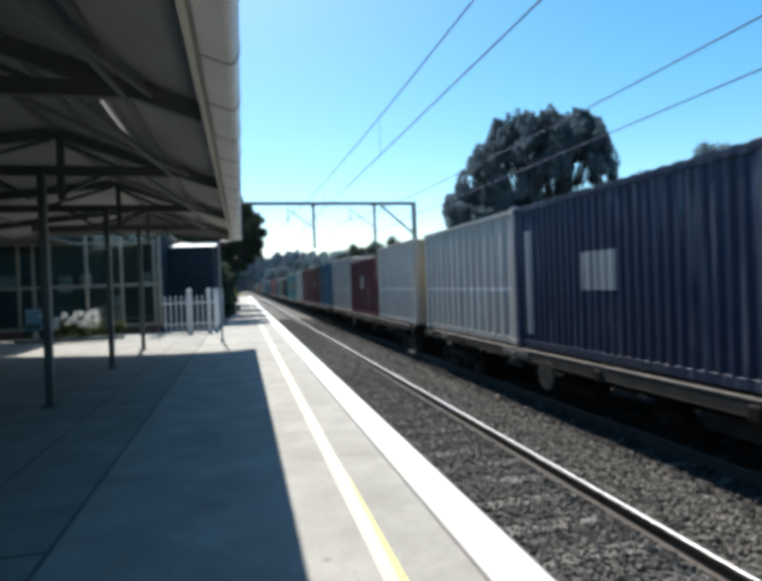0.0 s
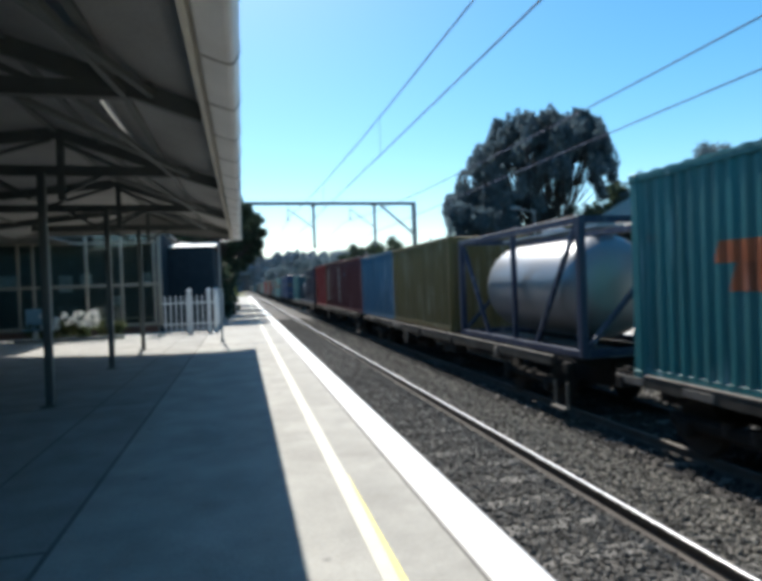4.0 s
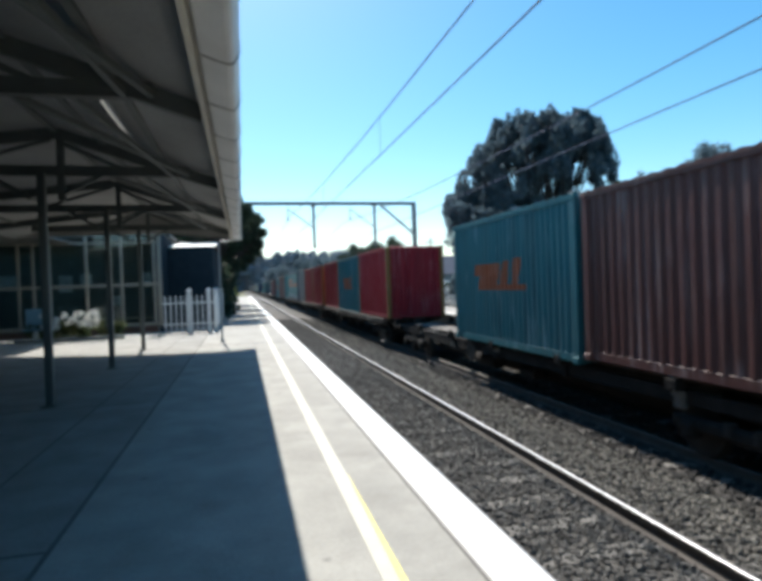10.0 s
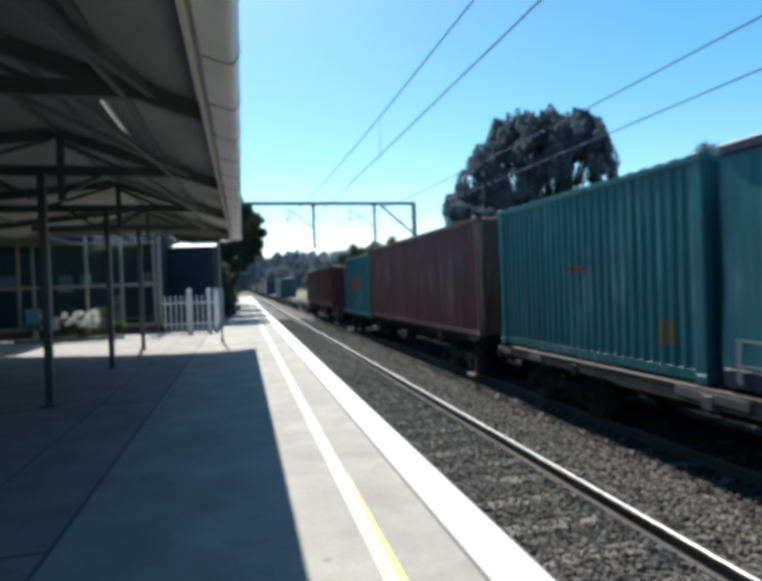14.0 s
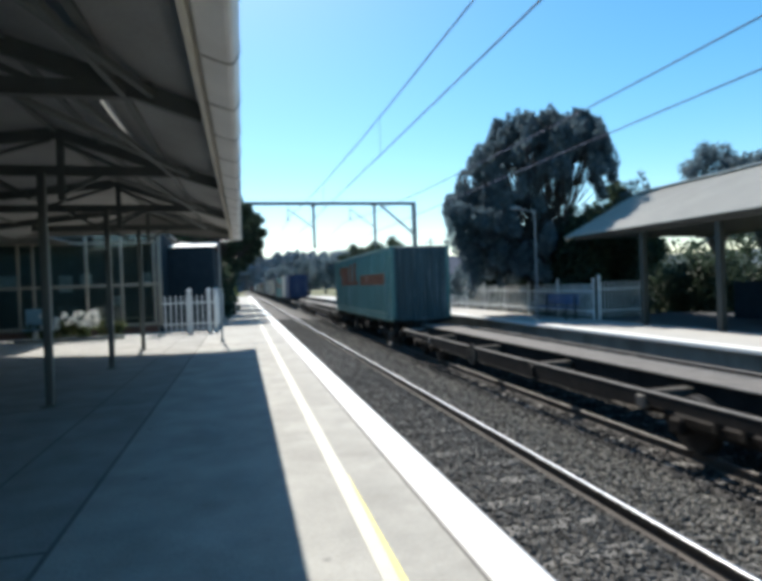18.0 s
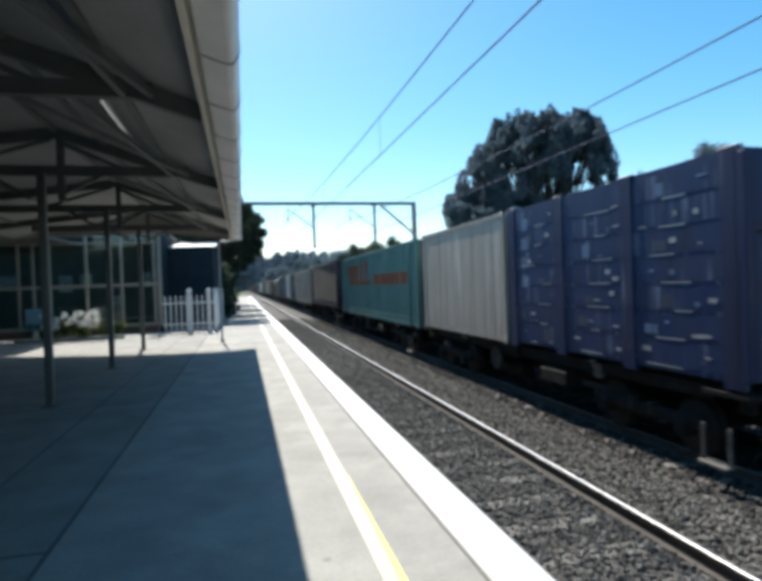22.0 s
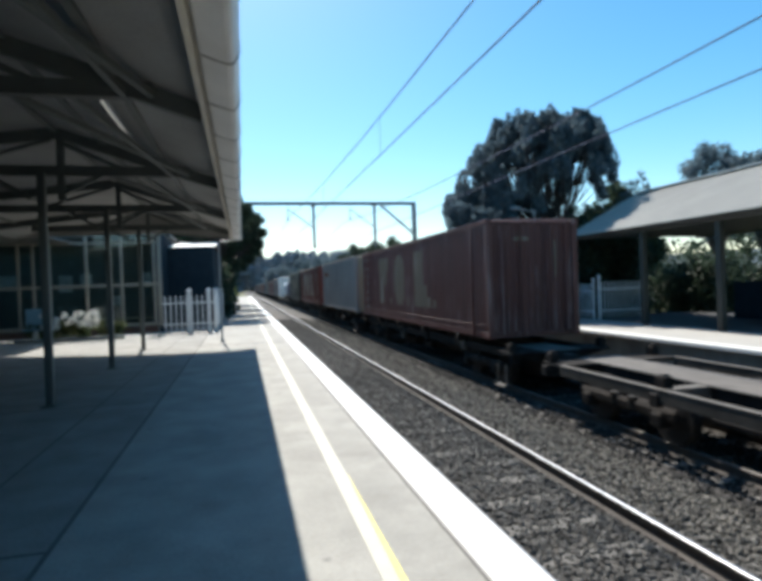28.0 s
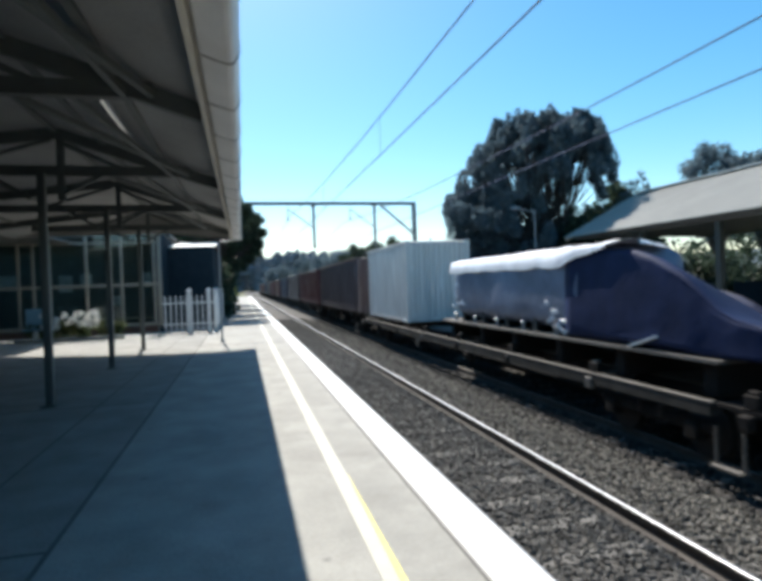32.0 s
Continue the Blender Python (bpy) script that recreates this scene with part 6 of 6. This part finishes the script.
def roof_slope(x0, z0, x1, z1, y0, y1, pitch=0.19, amp=0.02):
    bm = bmesh.new()
    n = int((y1 - y0) / (pitch / 4))
    top, bot = [], []
    for i in range(n + 1):
        y = y0 + (y1 - y0) * i / n
        o = amp * math.sin(2 * math.pi * (y - y0) / pitch)
        top.append((bm.verts.new((x0, y, z0 + o)), bm.verts.new((x1, y, z1 + o))))
        bot.append((bm.verts.new((x0, y, z0 + o - 0.03)), bm.verts.new((x1, y, z1 + o - 0.03))))
    for i in range(n):
        bm.faces.new((top[i][0], top[i + 1][0], top[i + 1][1], top[i][1]))
        bm.faces.new((bot[i][0], bot[i][1], bot[i + 1][1], bot[i + 1][0]))
        bm.faces.new((top[i][0], bot[i][0], bot[i + 1][0], top[i + 1][0]))
    bmesh.ops.recalc_face_normals(bm, faces=bm.faces)
    return bm


part("roof_slope", roof_slope(12.45, 3.24, 15.8, 4.95, -14, 20.0), ROOF_SHEET, st)
part("roof_slope", roof_slope(19.15, 3.24, 15.8, 4.95, -14, 20.0), ROOF_SHEET, st)
# The cap's white paints in the sunlit line along the ridge.
part("ridge_cap", bar((15.8, -14, 4.985), (15.8, 20.05, 4.985), 0.34, 0.04), WHITE, st)
part("eave_beam", box(12.85, -14, 3.09, 12.97, 19.9, 3.26), STEEL_DARK, st)
part("eave_beam", box(18.5, -14, 3.09, 18.62, 19.9, 3.26), STEEL_DARK, st)
part("gable_board", bar((12.5, 20.02, 3.16), (15.8, 20.02, 4.86), 0.04, 0.18), CREAM, st)
part("gable_board", bar((19.1, 20.02, 3.16), (15.8, 20.02, 4.86), 0.04, 0.18), CREAM, st)
part("ceiling_lining", box(12.98, -14, 3.17, 18.49, 19.9, 3.22), STEEL_DARK, st)
for k, py in enumerate((16.15, 13.05, 9.95, 6.85, 3.75)):
    for px in (12.95, 18.55):
        part("shelter_post", box(px - 0.09, py - 0.09, 0.0, px + 0.09, py + 0.09, 3.08, 0.01), POST_PAINT, st)
part("low_wall", box(17.0, 2.0, 0.0, 17.2, 16.6, 1.3), DARK, st)


def lamp_post(at, label):
    root = thing("platform_lamp", at, label, "lamp", "platform lamps")
    part("pole", rod((0, 0, 0), (0, 0, 4.5), 0.042, 10, r2=0.03), GALV, root)
    part("arm", rod((0, 0, 4.45), (-0.65, 0.2, 4.60), 0.02), GALV, root)
    part("head", box(-0.92, 0.1, 4.56, -0.55, 0.3, 4.66, 0.03), GALV, root)
    part("foot", box(-0.12, -0.12, 0, 0.12, 0.12, 0.03), GALV, root)
    return root


lamp_post((11.95, 21.4, 0), "tall galvanised platform lamp with one arm")
lamp_post((12.4, 53, 0), "tall galvanised platform lamp with one arm")
bs = thing("bench", (12.35, 20.9, 0), "blue slatted bench on the far platform", "bench")
for i in range(4):
    part("seat_slat", box(-0.1 + i * 0.12, -1.25, 0.44, 0.0 + i * 0.12, 1.25, 0.48, 0.008), BLUE_PLASTIC, bs)
for i in range(3):
    part("back_slat", box(0.38, -1.25, 0.58 + i * 0.14, 0.42, 1.25, 0.69 + i * 0.14, 0.008), BLUE_PLASTIC, bs)
for y in (-1.05, 1.05):
    part("bench_leg", box(-0.08, y - 0.03, 0, -0.02, y + 0.03, 0.44), STEEL_DARK, bs)
    part("bench_leg", box(0.32, y - 0.03, 0, 0.38, y + 0.03, 0.95), STEEL_DARK, bs)
sg = thing("information_sign", (11.9, 47, 0), "pale blue information sign on a post", "sign")
part("post", box(-0.05, -0.05, 0, 0.05, 0.05, 1.1), GALV, sg)
part("panel", box(-0.32, -0.055, 0.9, 0.32, -0.052 + 0.03, 1.9, 0.005), mat("pale blue enamel", (0.16, 0.34, 0.55), 0.4, vary=0.05), sg)
ys = thing("warning_sign", (-0.62, 46, 0), "small yellow sign on a post beside the platform", "sign")
part("post", rod((0, 0, 0), (0, 0, 1.3), 0.03), GALV, ys)
part("panel", box(-0.22, -0.045, 1.1, 0.22, -0.03, 1.9, 0.004), LINE_YELLOW, ys)

# ---- beyond the far platform: house, vehicles, pole, hills ----
TILE = mat("blue grey roof", (0.075, 0.09, 0.125), 0.85, spec=0.2, vary=0.15, scale=1.2, bump=0.2)
WEATHER = mat("pale weatherboard", (0.30, 0.31, 0.32), 0.7, vary=0.1, scale=1)


def house(at, wx, wy, wall_h, roof_h, label):
    root = thing("house", at, label, "house", "houses beyond the line")
    part("wall", box(-wx / 2, 0, 0, wx / 2, wy, wall_h), WEATHER, root)
    bm = bmesh.new()
    o = 0.5
    b = [bm.verts.new(p) for p in ((-wx / 2 - o, -o, wall_h), (wx / 2 + o, -o, wall_h), (wx / 2 + o, wy + o, wall_h), (-wx / 2 - o, wy + o, wall_h))]
    r = [bm.verts.new((-wx / 4, wy / 2, roof_h)), bm.verts.new((wx / 4, wy / 2, roof_h))]
    for f in ((b[0], b[1], r[1], r[0]), (b[1], b[2], r[1]), (b[2], b[3], r[0], r[1]), (b[3], b[0], r[0]), (b[3], b[2], b[1], b[0])):
        bm.faces.new(f)
    part("roof", bm, TILE, root)
    for k in (-0.28, 0.1, 0.34):
        w = part("window", box(wx * k - 0.5, -0.05, 1.0, wx * k + 0.5, 0.0, 2.2), WHITE, root)
        part("pane", box(wx * k - 0.42, -0.07, 1.08, wx * k + 0.42, -0.051, 2.12), DARK, w)
    return root


house((29.0, 76, -1.3), 9.0, 8.0, 4.0, 6.8, "house with a blue-grey hipped roof beyond the fence")
house((44.0, 84, -1.3), 10.0, 8.0, 3.6, 6.2, "pale weatherboard house with a hipped roof")
CAR_WHITE = mat("white car paint", (0.72, 0.73, 0.74), 0.25, vary=0.03, spec=0.6)
TYRE = mat("tyre rubber", (0.02, 0.02, 0.02), 0.85, vary=0.2)


def parked_van(at, turn, length, height, label):
    root = thing("parked_vehicle", pose(*at, 0, 0, turn), label, "car", "parked vehicles")
    L, H = length, height
    prof = [(-L / 2, 0.3), (-L / 2, 0.62 * H), (-L * 0.40, 0.66 * H), (-L * 0.26, 0.98 * H), (L * 0.38, H), (L * 0.47, 0.7 * H), (L / 2, 0.6 * H), (L / 2, 0.3)]
    part("body", prism(prof, -0.88, 0.88), CAR_WHITE, root)
    for y in (-0.887, 0.887):
        part("side_window", prism([(-L * 0.33, 0.68 * H), (-L * 0.24, 0.92 * H), (L * 0.34, 0.93 * H), (L * 0.40, 0.70 * H)], y - 0.005, y + 0.005), DARK, root)
        for x in (-L * 0.32, L * 0.32):
            wm = part("wheel", turned([(0.2, -0.1), (0.31, -0.09), (0.33, 0.0), (0.31, 0.09), (0.2, 0.1)], 18, axis="Y"), TYRE, root, at=(x, y * 0.93, 0.33))
            part("rim", turned([(0.02, -0.104), (0.19, -0.11), (0.2, 0.11), (0.02, 0.104)], 14, axis="Y"), GALV, wm)
    part("windscreen", bar((-L * 0.405, 0, 0.69 * H), (-L * 0.272, 0, 0.95 * H), 1.5, 0.02), DARK, root)
    return root


parked_van((18.6, 49, -0.75), 20, 4.8, 2.5, "white van parked beyond the far platform fence")
parked_van((21.5, 58, -0.75), 100, 4.4, 1.6, "white car parked beyond the far platform fence")
tagged(part("car_park", box(15.0, 44, -1.34, 40, 72, -0.76), mat("car park asphalt", (0.06, 0.06, 0.06), 0.9, vary=0.2, scale=1, bump=0.2)), "grey asphalt car park beyond the fence", "car park", kind="structure")
pp = thing("power_pole", (29.5, 86, -1.3), "timber power pole with a crossarm", "power pole")
part("pole", rod((0, 0, 0), (0, 0, 10.0), 0.16, 10, r2=0.11), BARK, pp)
part("crossarm", box(-1.0, -0.06, 9.2, 1.0, 0.06, 9.34), BARK, pp)
for x in (-0.85, -0.35, 0.35, 0.85):
    part("insulator", rod((x, 0, 9.34), (x, 0, 9.55), 0.05, 8), WHITE, pp)


def ridge(name, y, x0, x1, high, seed, label):
    bm = bmesh.new()
    n = 120
    lo, hi, back = [], [], []
    for i in range(n + 1):
        x = x0 + (x1 - x0) * i / n
        z = high * (0.75 + 0.25 * noise.noise((x * 0.004, seed, 0))) + 3 * noise.noise((x * 0.05, seed, 3))
        lo.append(bm.verts.new((x, y, -3)))
        hi.append(bm.verts.new((x, y + 220, z)))
        back.append(bm.verts.new((x, y + 500, z * 0.9)))
    for i in range(n):
        bm.faces.new((lo[i], lo[i + 1], hi[i + 1], hi[i]))
        bm.faces.new((hi[i], hi[i + 1], back[i + 1], back[i]))
    tagged(part(name, bm, HILL, smooth=True), label, "hill", kind="structure")


ridge("hill", 800, -1100, 1300, 58, 2.0, "wooded ridge far behind the line")
motions()
